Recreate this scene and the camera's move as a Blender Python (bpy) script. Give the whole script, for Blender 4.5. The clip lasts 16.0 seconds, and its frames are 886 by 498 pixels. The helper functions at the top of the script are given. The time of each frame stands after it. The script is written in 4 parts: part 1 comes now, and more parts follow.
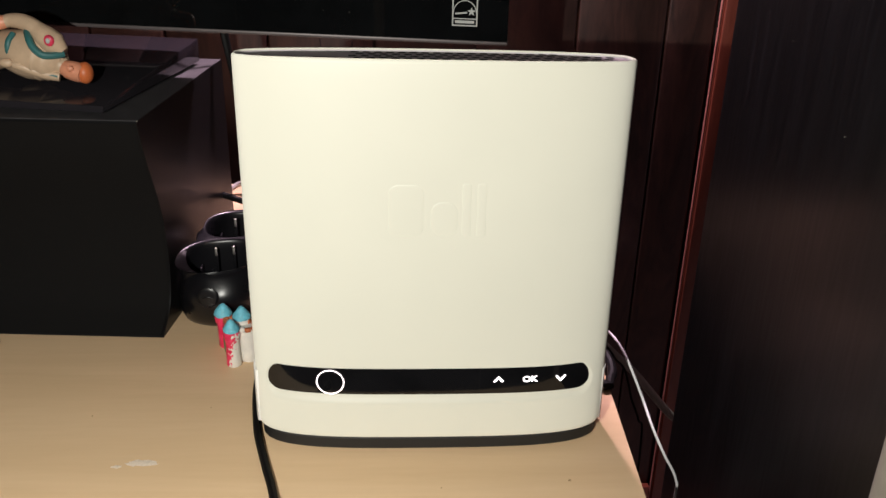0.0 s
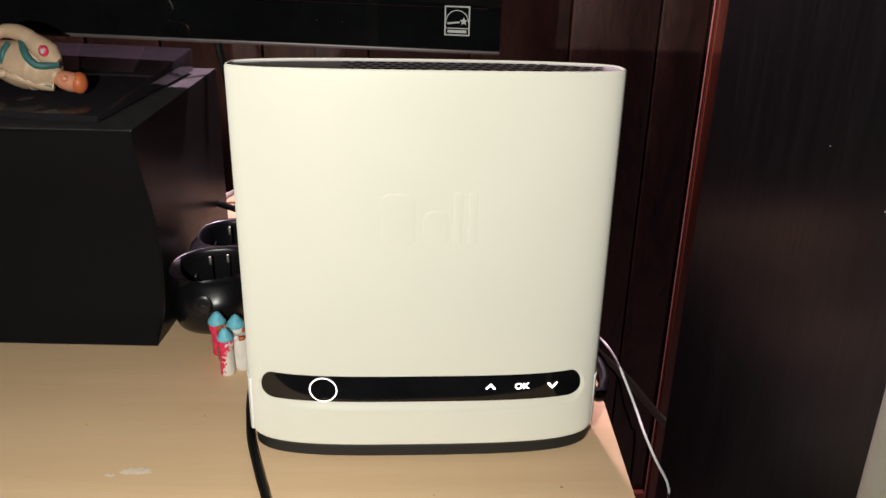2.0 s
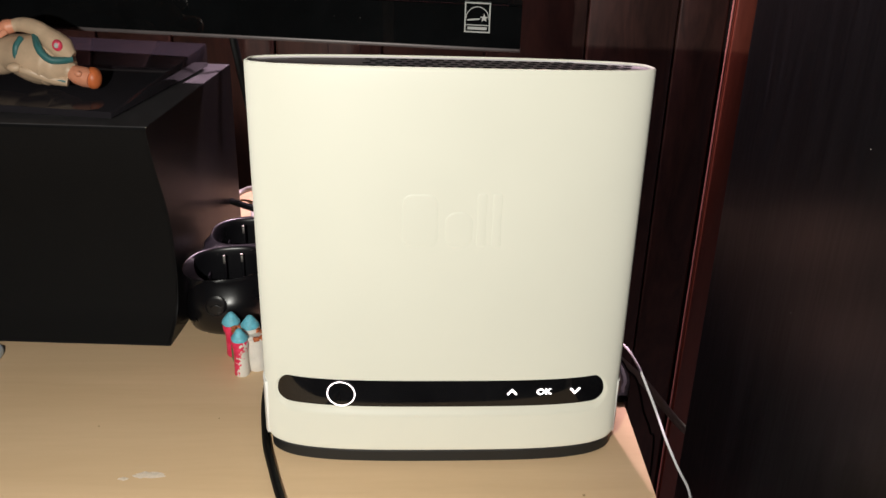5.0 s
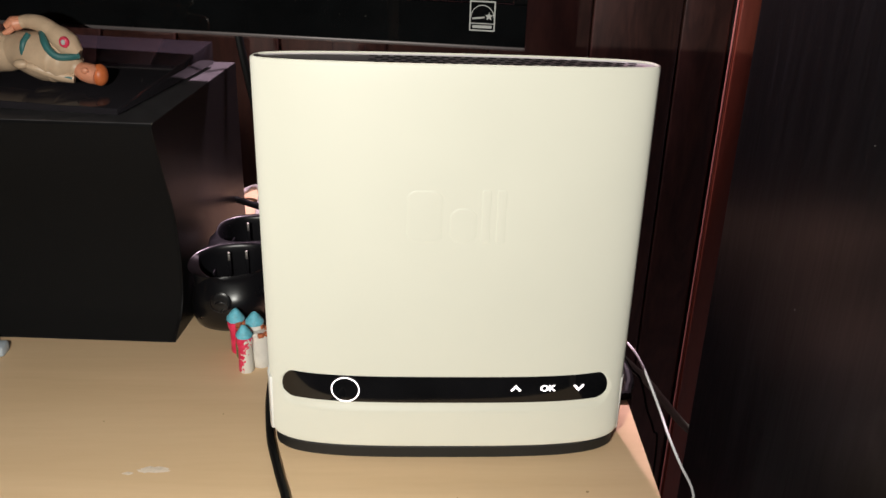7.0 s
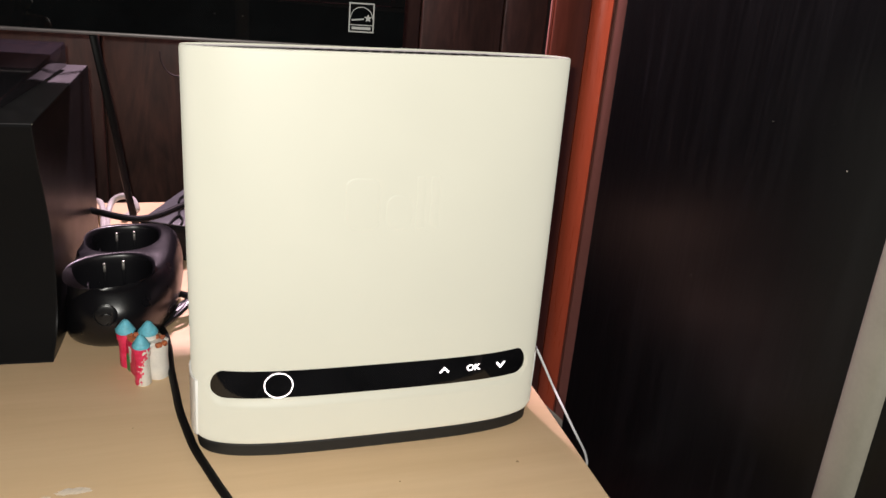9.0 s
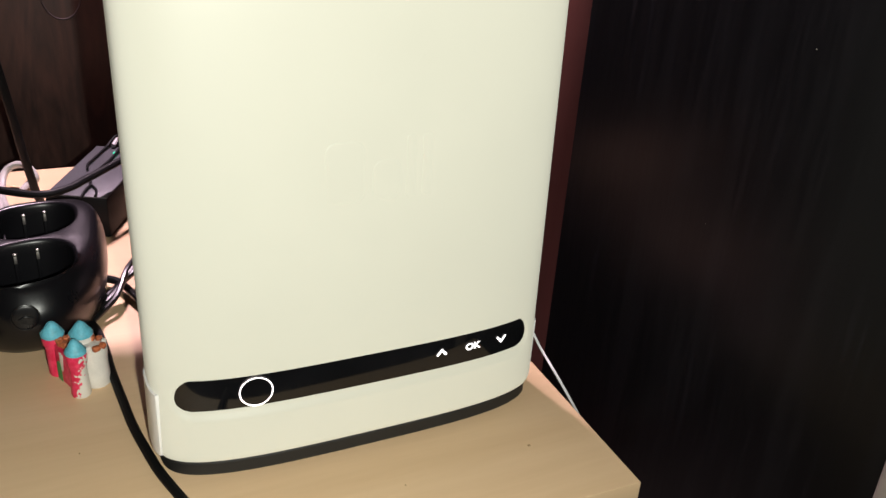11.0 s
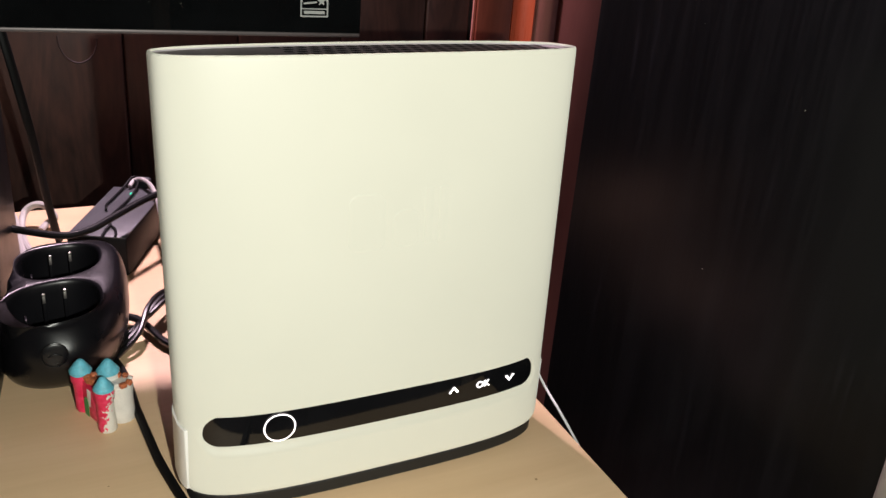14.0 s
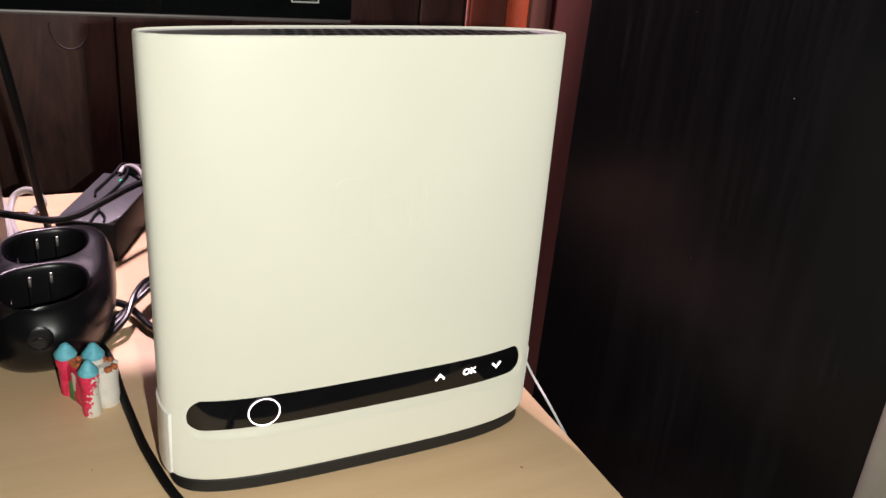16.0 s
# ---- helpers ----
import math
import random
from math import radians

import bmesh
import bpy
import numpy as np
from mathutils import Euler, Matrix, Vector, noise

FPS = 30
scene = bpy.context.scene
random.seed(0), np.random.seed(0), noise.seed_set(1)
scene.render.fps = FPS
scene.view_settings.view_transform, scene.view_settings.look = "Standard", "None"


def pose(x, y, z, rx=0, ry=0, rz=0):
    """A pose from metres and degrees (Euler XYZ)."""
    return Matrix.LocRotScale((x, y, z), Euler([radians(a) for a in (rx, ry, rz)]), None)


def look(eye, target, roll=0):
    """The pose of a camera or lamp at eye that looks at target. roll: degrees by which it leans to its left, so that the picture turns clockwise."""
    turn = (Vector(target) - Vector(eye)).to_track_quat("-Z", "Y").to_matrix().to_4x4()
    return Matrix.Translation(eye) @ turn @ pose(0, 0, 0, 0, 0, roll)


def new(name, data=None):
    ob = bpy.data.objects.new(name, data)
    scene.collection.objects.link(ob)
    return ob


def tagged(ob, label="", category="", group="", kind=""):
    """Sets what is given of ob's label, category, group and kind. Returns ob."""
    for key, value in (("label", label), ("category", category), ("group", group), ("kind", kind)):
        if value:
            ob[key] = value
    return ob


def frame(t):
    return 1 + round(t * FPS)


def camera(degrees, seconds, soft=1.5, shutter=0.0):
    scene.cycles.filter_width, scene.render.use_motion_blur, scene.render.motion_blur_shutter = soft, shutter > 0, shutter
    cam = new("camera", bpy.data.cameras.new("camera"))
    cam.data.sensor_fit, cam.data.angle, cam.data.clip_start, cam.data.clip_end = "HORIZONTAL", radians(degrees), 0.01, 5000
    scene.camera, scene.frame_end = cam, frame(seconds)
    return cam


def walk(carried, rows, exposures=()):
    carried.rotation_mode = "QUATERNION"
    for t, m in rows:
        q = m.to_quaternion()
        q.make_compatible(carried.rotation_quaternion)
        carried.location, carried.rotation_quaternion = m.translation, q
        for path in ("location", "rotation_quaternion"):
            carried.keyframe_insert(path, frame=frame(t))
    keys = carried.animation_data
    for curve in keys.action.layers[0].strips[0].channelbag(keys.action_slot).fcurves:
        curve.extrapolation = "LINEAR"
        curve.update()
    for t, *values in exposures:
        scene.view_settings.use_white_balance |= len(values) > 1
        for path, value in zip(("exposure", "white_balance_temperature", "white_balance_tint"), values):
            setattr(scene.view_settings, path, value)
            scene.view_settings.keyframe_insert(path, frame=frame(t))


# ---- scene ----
cam = camera(52.9, 16.0)
METRES, EYE, TILT, LEAN, TURN = 0.48, 1.1676, 0.0, 0.0, -3.1
ROWS = [
    (0.0, 0.0, 0.0, 0.0, 0.56, -24.8, -1.22),
    (0.5, 0.0092, -0.0077, 0.0064, 0.47, -24.54, -1.04),
    (1.0, 0.0131, -0.0041, 0.0133, 0.15, -24.38, -0.96),
    (1.5, 0.0108, -0.0038, 0.009, 0.18, -24.31, -1.11),
    (2.0, 0.0067, -0.0075, 0.0064, 0.3, -24.37, -1.19),
    (2.5, -0.0017, -0.003, 0.0102, 0.39, -24.4, -1.23),
    (3.0, 0.0011, 0.0062, -0.0003, 0.48, -24.48, -1.25),
    (5.5, -0.0205, 0.0242, 0.0004, 0.88, -24.58, -1.55),
    (6.0, -0.0142, 0.0259, 0.0023, 1.07, -24.42, -1.45),
    (6.5, -0.0211, 0.025, -0.0032, 0.98, -24.38, -1.55),
    (7.0, -0.0199, 0.0154, -0.0065, 1.04, -24.43, -1.58),
    (7.5, -0.0367, 0.0018, -0.0029, 0.44, -24.08, -1.72),
    (8.0, -0.1515, -0.0444, -0.0165, -4.12, -22.95, -2.54),
    (8.5, -0.2689, -0.0697, -0.0252, -12.39, -21.58, -4.32),
    (9.0, -0.2636, -0.0135, -0.0554, -14.16, -22.03, -4.69),
    (9.5, -0.2073, 0.1584, -0.1031, -13.88, -23.53, -3.93),
    (12.0, -0.3914, 0.2316, -0.0843, -23.36, -25.52, -4.87),
    (12.5, -0.393, 0.2326, -0.0648, -22.78, -25.37, -4.73),
    (13.0, -0.3905, 0.1995, -0.0527, -22.61, -25.0, -4.61),
    (13.5, -0.3921, 0.1894, -0.0412, -22.55, -24.34, -4.4),
    (14.0, -0.3881, 0.1736, -0.0405, -22.58, -24.21, -4.24),
    (14.5, -0.3755, 0.1597, -0.036, -22.86, -24.01, -4.29),
    (15.0, -0.378, 0.1591, -0.0389, -22.89, -24.16, -4.5),
    (15.5, -0.3804, 0.162, -0.043, -22.7, -24.25, -4.78),
    (16.0, -0.3769, 0.1672, -0.0547, -22.59, -24.43, -4.88),
]

PATH = [(t, pose(0, 0, EYE, TILT, LEAN, TURN) @ pose(METRES * x, METRES * y, METRES * z, 90 + pitch, roll, yaw)) for t, x, y, z, yaw, pitch, roll in ROWS]
PATH.append((9.7, look((-0.1005, 0.0975, 1.1175), (0.513, 1.815, 0.299), 4.0)))
PATH.append((11.8, look((-0.179, 0.118, 1.131), (0.698, 1.685, 0.251), 5.1)))
PATH.sort(key=lambda row: row[0])
walk(cam, PATH, [(0.0, 0.11, 6500, 10), (7.5, 0.11, 6500, 10), (8.5, 0.14, 6500, 11), (9.0, 0.10, 6500, 11), (9.5, 0.04, 6440, 6), (12.0, 0.08, 6420, 6), (14.5, 0.08, 6420, 6), (15.5, 0.08, 6440, 7), (16.0, 0.08, 6440, 7)])

# ---- light ----
world = bpy.data.worlds.new("room_air")
scene.world = world
world.use_nodes = True
world.node_tree.nodes["Background"].inputs[0].default_value = (0.9, 0.85, 0.8, 1)
world.node_tree.nodes["Background"].inputs[1].default_value = 0.05
scene.view_settings.exposure = 0.0


def lamp(name, kind, m, power, colour, **settings):
    data = bpy.data.lights.new(name, kind)
    data.energy, data.color = power, colour
    for key, value in settings.items():
        if key == "cone":
            data.spot_size, data.spot_blend = radians(value), 0.35
        elif key == "radius":
            data.shadow_soft_size = value
    ob = new(name, data)
    ob.matrix_world = m
    return ob


# the torch of the phone that films: it shines forwards only
lamp("phone_torch", "SPOT", look((-0.135, 0.005, 1.152), (0.05, 0.62, 0.90)), 16.6, (1.0, 0.985, 0.90), radius=0.004, cone=150)
# a shaded wall lamp above and behind the television, shining down
lamp("wall_lamp", "SPOT", look((0.012, 1.272, 1.70), (0.013, 1.05, 0.75)), 95.0, (1.0, 0.72, 0.87), radius=0.045, cone=160)


# ---- materials ----
def nodes_of(name):
    m = bpy.data.materials.new(name)
    m.use_nodes = True
    return m, m.node_tree.nodes, m.node_tree.links, m.node_tree.nodes["Principled BSDF"]


def mat(name, colour, rough=0.5, metal=0.0, vary=0.12, scale=40.0, bump=0.1, fine=400.0, spec=0.5):
    """A surface with variation at two scales: broad stains and fine grain."""
    m, n, l, b = nodes_of(name)
    co = n.new("ShaderNodeTexCoord")
    big, small = n.new("ShaderNodeTexNoise"), n.new("ShaderNodeTexNoise")
    big.inputs["Scale"].default_value, big.inputs["Detail"].default_value = scale, 4
    small.inputs["Scale"].default_value, small.inputs["Detail"].default_value = fine, 3
    l.new(co.outputs["Object"], big.inputs["Vector"])
    l.new(co.outputs["Object"], small.inputs["Vector"])
    mix = n.new("ShaderNodeMath")
    mix.operation = "MULTIPLY_ADD"
    l.new(small.outputs[0], mix.inputs[0])
    mix.inputs[1].default_value = 0.4
    l.new(big.outputs[0], mix.inputs[2])
    ramp = n.new("ShaderNodeValToRGB")
    ramp.color_ramp.elements[0].position, ramp.color_ramp.elements[1].position = 0.4, 1.0
    ramp.color_ramp.elements[0].color = (*[c * (1 - vary) for c in colour], 1)
    ramp.color_ramp.elements[1].color = (*[min(1, c * (1 + vary)) for c in colour], 1)
    l.new(mix.outputs[0], ramp.inputs[0])
    l.new(ramp.outputs[0], b.inputs["Base Color"])
    rr = n.new("ShaderNodeMapRange")
    rr.inputs[3].default_value, rr.inputs[4].default_value = rough * 0.85, min(1, rough * 1.2)
    l.new(big.outputs[0], rr.inputs[0])
    l.new(rr.outputs[0], b.inputs["Roughness"])
    b.inputs["Metallic"].default_value = metal
    b.inputs["Specular IOR Level"].default_value = spec
    if bump:
        bp = n.new("ShaderNodeBump")
        bp.inputs["Strength"].default_value, bp.inputs["Distance"].default_value = bump, 0.0005
        l.new(small.outputs[0], bp.inputs["Height"])
        l.new(bp.outputs[0], b.inputs["Normal"])
    return m


def wood(name, dark, light, along, rough=0.45, ring=9.0, grain=60.0, bump=0.15, coat=0.0, contrast=(0.3, 0.75), shift=True, spec=0.5, swirl=1.6, stretch=0.09):
    """Boards with grain that runs along x (0), y (1) or z (2): broad figure, fine pores, each board a little different."""
    m, n, l, b = nodes_of(name)
    co, info = n.new("ShaderNodeTexCoord"), n.new("ShaderNodeObjectInfo")
    add = n.new("ShaderNodeVectorMath")
    add.operation = "ADD"
    l.new(co.outputs["Object"], add.inputs[0])
    if shift:
        move = n.new("ShaderNodeVectorMath")
        move.operation = "SCALE"
        move.inputs[0].default_value = (3.1, 5.3, 7.7)
        l.new(info.outputs["Random"], move.inputs[3])
        l.new(move.outputs[0], add.inputs[1])
    mp = n.new("ShaderNodeMapping")
    mp.inputs["Scale"].default_value = [stretch if i == along else 1.0 for i in range(3)]
    l.new(add.outputs[0], mp.inputs["Vector"])
    figure, pores = n.new("ShaderNodeTexNoise"), n.new("ShaderNodeTexNoise")
    figure.inputs["Scale"].default_value, figure.inputs["Detail"].default_value, figure.inputs["Distortion"].default_value = ring, 5, swirl
    pores.inputs["Scale"].default_value, pores.inputs["Detail"].default_value = grain * 4, 5
    l.new(mp.outputs[0], figure.inputs["Vector"])
    l.new(mp.outputs[0], pores.inputs["Vector"])
    mix = n.new("ShaderNodeMath")
    mix.operation = "MULTIPLY_ADD"
    mix.inputs[1].default_value = 0.35
    l.new(pores.outputs[0], mix.inputs[0])
    l.new(figure.outputs[0], mix.inputs[2])
    ramp = n.new("ShaderNodeValToRGB")
    ramp.color_ramp.elements[0].position, ramp.color_ramp.elements[1].position = contrast[0] + 0.17, contrast[1] + 0.17
    ramp.color_ramp.elements[0].color, ramp.color_ramp.elements[1].color = (*dark, 1), (*light, 1)
    l.new(mix.outputs[0], ramp.inputs[0])
    l.new(ramp.outputs[0], b.inputs["Base Color"])
    rr = n.new("ShaderNodeMapRange")
    rr.inputs[3].default_value, rr.inputs[4].default_value = rough * 0.8, min(1, rough * 1.3)
    l.new(pores.outputs[0], rr.inputs[0])
    l.new(rr.outputs[0], b.inputs["Roughness"])
    b.inputs["Coat Weight"].default_value = coat
    b.inputs["Specular IOR Level"].default_value = spec
    bp = n.new("ShaderNodeBump")
    bp.inputs["Strength"].default_value, bp.inputs["Distance"].default_value = bump, 0.0008
    l.new(pores.outputs[0], bp.inputs["Height"])
    l.new(bp.outputs[0], b.inputs["Normal"])
    return m


def glow(name, colour, strength):
    m, n, l, b = nodes_of(name)
    b.inputs["Base Color"].default_value = (*colour, 1)
    b.inputs["Emission Color"].default_value = (*colour, 1)
    b.inputs["Emission Strength"].default_value = strength
    return m


M_PANELLING = wood("dark_wood_panelling", (0.019, 0.0080, 0.0062), (0.064, 0.0265, 0.0195), 2, rough=0.42, ring=15, contrast=(0.25, 0.72), swirl=5.0, stretch=0.22)
M_GROOVE = mat("panelling_groove", (0.020, 0.009, 0.008), 0.7)
M_REDWOOD = wood("reddish_stained_wood", (0.10, 0.024, 0.014), (0.22, 0.056, 0.032), 2, rough=0.32, ring=10, coat=0.3, contrast=(0.2, 0.8))
M_BROWNBOARD = wood("brown_painted_board", (0.30, 0.118, 0.096), (0.43, 0.172, 0.142), 2, rough=0.38, ring=8, contrast=(0.1, 0.9))
M_MOULDING = wood("orange_varnished_wood", (0.26, 0.048, 0.019), (0.41, 0.081, 0.031), 2, rough=0.28, ring=10, coat=0.5, contrast=(0.2, 0.8))
M_BLACKWOOD = wood("black_stained_wood", (0.0022, 0.0024, 0.0026), (0.0050, 0.0053, 0.0056), 2, rough=0.33, ring=22, bump=0.06, spec=0.10, contrast=(0.45, 0.85))
n, l = M_BLACKWOOD.node_tree.nodes, M_BLACKWOOD.node_tree.links
co, mp, streak, cut, blend = n.new("ShaderNodeTexCoord"), n.new("ShaderNodeMapping"), n.new("ShaderNodeTexNoise"), n.new("ShaderNodeMapRange"), n.new("ShaderNodeMix")
mp.inputs["Scale"].default_value = (1, 1, 0.09)
mp.inputs["Rotation"].default_value = (0.06, 0, 0)
streak.inputs["Scale"].default_value, streak.inputs["Detail"].default_value = 150, 4
cut.inputs[1].default_value, cut.inputs[2].default_value = 0.55, 0.80
patch, fade, keep = n.new("ShaderNodeTexNoise"), n.new("ShaderNodeMapRange"), n.new("ShaderNodeMath")
patch.inputs["Scale"].default_value, patch.inputs["Detail"].default_value = 26, 2
fade.inputs[1].default_value, fade.inputs[2].default_value = 0.52, 0.72
keep.operation = "MULTIPLY"
blend.data_type = "RGBA"
old = n["Principled BSDF"].inputs["Base Color"].links[0].from_socket
l.new(co.outputs["Object"], mp.inputs["Vector"])
l.new(mp.outputs[0], streak.inputs["Vector"])
l.new(streak.outputs[0], cut.inputs[0])
l.new(mp.outputs[0], patch.inputs["Vector"])
l.new(patch.outputs[0], fade.inputs[0])
l.new(cut.outputs[0], keep.inputs[0])
l.new(fade.outputs[0], keep.inputs[1])
l.new(keep.outputs[0], blend.inputs[0])
l.new(old, blend.inputs[6])
blend.inputs[7].default_value = (0.0078, 0.0077, 0.0088, 1)
l.new(blend.outputs[2], n["Principled BSDF"].inputs["Base Color"])
M_BIRCH = wood("pale_birch_laminate", (0.62, 0.427, 0.247), (0.73, 0.525, 0.327), 0, rough=0.42, ring=16, bump=0.03, contrast=(0.15, 0.85), shift=False)
M_EDGE = mat("edge_banding", (0.38, 0.24, 0.12), 0.5)
M_WALL = mat("plain_wall_paint", (0.42, 0.40, 0.37), 0.8)
M_CEILING = mat("ceiling_paint", (0.8, 0.79, 0.77), 0.9)
M_FLOOR = mat("dark_carpet", (0.16, 0.13, 0.11), 0.95, bump=0.5)
M_SHELL = mat("cream_white_plastic", (0.72, 0.705, 0.620), 0.50, vary=0.014, scale=14, bump=0.02, fine=1600)
M_SHELL.node_tree.nodes["Principled BSDF"].inputs["Diffuse Roughness"].default_value = 0.75
M_GLOSSBLACK = mat("glossy_black_plastic", (0.006, 0.006, 0.007), 0.05, vary=0.3, bump=0.0)
M_RUBBER = mat("black_rubber", (0.012, 0.0115, 0.011), 0.6)
M_INNER = mat("dark_grey_plastic", (0.48, 0.43, 0.46), 0.45)
M_HOLE = mat("deep_black", (0.004, 0.004, 0.004), 0.8, bump=0)
M_RING = glow("lit_white_ring", (1.0, 0.88, 0.88), 2.6)
M_ICON = glow("lit_white_icon", (1.0, 0.93, 0.92), 3.0)
M_TV = mat("glossy_black_bezel", (0.0045, 0.005, 0.0055), 0.035, vary=0.3, bump=0)
M_SCREEN = mat("dark_screen_glass", (0.004, 0.0045, 0.005), 0.03, bump=0)
M_RIM = mat("clear_silver_rim", (0.12, 0.10, 0.10), 0.4, metal=0.3)
M_SPEAKER = mat("black_vinyl", (0.008, 0.0075, 0.008), 0.33, bump=0.25, fine=900, spec=0.25)
M_DUSTY = mat("dusty_black_vinyl", (0.053, 0.050, 0.053), 0.5, vary=0.35, scale=60, bump=0.2, spec=0.25)
M_CLOTH = mat("black_grille_cloth", (0.0076, 0.0070, 0.0070), 0.9, bump=0.9, fine=1500, spec=0.12)
M_PIANO = mat("piano_black_lacquer", (0.018, 0.016, 0.019), 0.08, bump=0, spec=0.45)
M_CHARGER = mat("black_charger_plastic", (0.006, 0.0058, 0.0072), 0.28, bump=0.04, fine=1800, spec=0.42)
M_PIN = mat("nickel_contact", (0.62, 0.58, 0.54), 0.45, metal=1.0)
M_DARKBRICK = mat("black_adapter_plastic", (0.005, 0.0048, 0.0055), 0.45, bump=0.2, fine=1600, spec=0.15)
M_BRICK = mat("grey_adapter_plastic", (0.059, 0.060, 0.066), 0.42, bump=0.2, fine=1600)
M_CABLE = mat("black_cable_pvc", (0.005, 0.005, 0.0052), 0.55, bump=0.05, spec=0.14)
M_WHITECABLE = mat("white_cable_pvc", (0.40, 0.385, 0.365), 0.45, bump=0.05)
M_SHINYCABLE = mat("shiny_black_cable", (0.008, 0.008, 0.0082), 0.28, bump=0.03)
M_BRIGHTCABLE = mat("bright_white_cable", (0.88, 0.87, 0.87), 0.4, bump=0.03)
M_GREYCABLE = mat("grey_flat_cable", (0.40, 0.37, 0.33), 0.5)
M_RED = mat("red_paint", (0.62, 0.035, 0.085), 0.4, vary=0.35, scale=160, bump=0.3)
M_WHITEPAINT = mat("white_plaster_paint", (0.78, 0.74, 0.68), 0.55, vary=0.08, scale=150, bump=0.4, fine=700)
M_BLUE = mat("light_blue_paint", (0.15, 0.52, 0.65), 0.5, vary=0.24, scale=260, bump=0.6, fine=700)
M_BROWNPAINT = mat("brown_orange_paint", (0.46, 0.13, 0.05), 0.45, vary=0.75, scale=420)
M_GREEN = mat("green_paint", (0.06, 0.28, 0.08), 0.5)
M_TOY = mat("tan_toy_plastic", (0.54, 0.385, 0.26), 0.42, vary=0.1, scale=90)
M_TEAL = mat("teal_toy_paint", (0.030, 0.13, 0.13), 0.45)
M_SKIN = mat("orange_pink_toy_plastic", (0.66, 0.27, 0.16), 0.42)
M_HAIR = mat("orange_toy_plastic", (0.60, 0.15, 0.045), 0.45)
M_TAB = mat("bright_white_plastic", (0.90, 0.885, 0.86), 0.45, vary=0.02, bump=0.02)
M_STICKER = mat("white_print", (0.44, 0.45, 0.43), 0.5, bump=0)
M_STRIP = mat("beige_strip", (0.17, 0.158, 0.128), 0.45)
M_GREENLED = glow("green_led", (0.02, 0.55, 0.30), 1.0)
M_SMUDGE = mat("white_smudge", (0.80, 0.68, 0.56), 0.6, vary=0.2, scale=300)
M_PALEBLUE = mat("pale_blue_grey_plastic", (0.42, 0.47, 0.52), 0.4)


# ---- builders ----
def link_bm(name, bm, material, smooth=True, sharp=35):
    bmesh.ops.recalc_face_normals(bm, faces=bm.faces[:])
    me = bpy.data.meshes.new(name)
    bm.to_mesh(me)
    bm.free()
    for one in material if isinstance(material, (list, tuple)) else [material]:
        me.materials.append(one)
    if smooth:
        me.shade_smooth()
        me.set_sharp_from_angle(angle=radians(sharp))
    return new(name, me)


def part(name, bm, material, parent=None, label="", smooth=True, sharp=35):
    ob = link_bm(name, bm, material, smooth, sharp)
    if parent is not None:
        ob.parent = parent
        ob.matrix_parent_inverse = parent.matrix_basis.inverted()
    if label:
        ob["label"] = label
    return ob


def thing(name, base, label, category, group="", kind=""):
    ob = new(name)
    ob.empty_display_size = 0.02
    ob.location = base
    return tagged(ob, label, category, group, kind)


def setting(name, bm, material, label, category, smooth=False):
    return tagged(link_bm(name, bm, material, smooth), label, category, kind="structure")


def box(lo, hi, bevel=0.0, m=None, segments=2):
    bm = bmesh.new()
    lo, hi = Vector(lo), Vector(hi)
    bmesh.ops.create_cube(bm, size=1)
    for v in bm.verts:
        v.co = Vector([(lo[i] + hi[i]) / 2 + v.co[i] * (hi[i] - lo[i]) for i in range(3)])
    if bevel:
        bmesh.ops.bevel(bm, geom=bm.edges[:], offset=bevel, segments=segments, profile=0.5, affect="EDGES")
    if m is not None:
        bm.transform(m)
    return bm


def prism(points, z0, z1, bevel=0.0, top=None):
    """An upright block over a plan polygon; top: heights of the top corners."""
    bm = bmesh.new()
    low = [bm.verts.new((x, y, z0)) for x, y in points]
    high = [bm.verts.new((x, y, top[i] if top else z1)) for i, (x, y) in enumerate(points)]
    bm.faces.new(low[::-1])
    bm.faces.new(high)
    for i in range(len(points)):
        j = (i + 1) % len(points)
        bm.faces.new((low[i], low[j], high[j], high[i]))
    if bevel:
        bmesh.ops.bevel(bm, geom=bm.edges[:], offset=bevel, segments=2, profile=0.5, affect="EDGES")
    return bm


def loft(rings, cap=True):
    bm = bmesh.new()
    rows = [[bm.verts.new(p) for p in ring] for ring in rings]
    for a, b in zip(rows, rows[1:]):
        for i in range(len(a)):
            j = (i + 1) % len(a)
            bm.faces.new((a[i], a[j], b[j], b[i]))
    if cap:
        bm.faces.new(rows[0][::-1])
        bm.faces.new(rows[-1])
    return bm


def spline(points, steps=8):
    """A smooth line through the points."""
    p = [Vector(q) for q in points]
    p = [2 * p[0] - p[1]] + p + [2 * p[-1] - p[-2]]
    out = []
    for i in range(1, len(p) - 2):
        for k in range(steps):
            t = k / steps
            out.append(0.5 * (2 * p[i] + (p[i + 1] - p[i - 1]) * t + (2 * p[i - 1] - 5 * p[i] + 4 * p[i + 1] - p[i + 2]) * t * t + (3 * p[i] - p[i - 1] - 3 * p[i + 1] + p[i + 2]) * t ** 3))
    return out + [p[-2]]


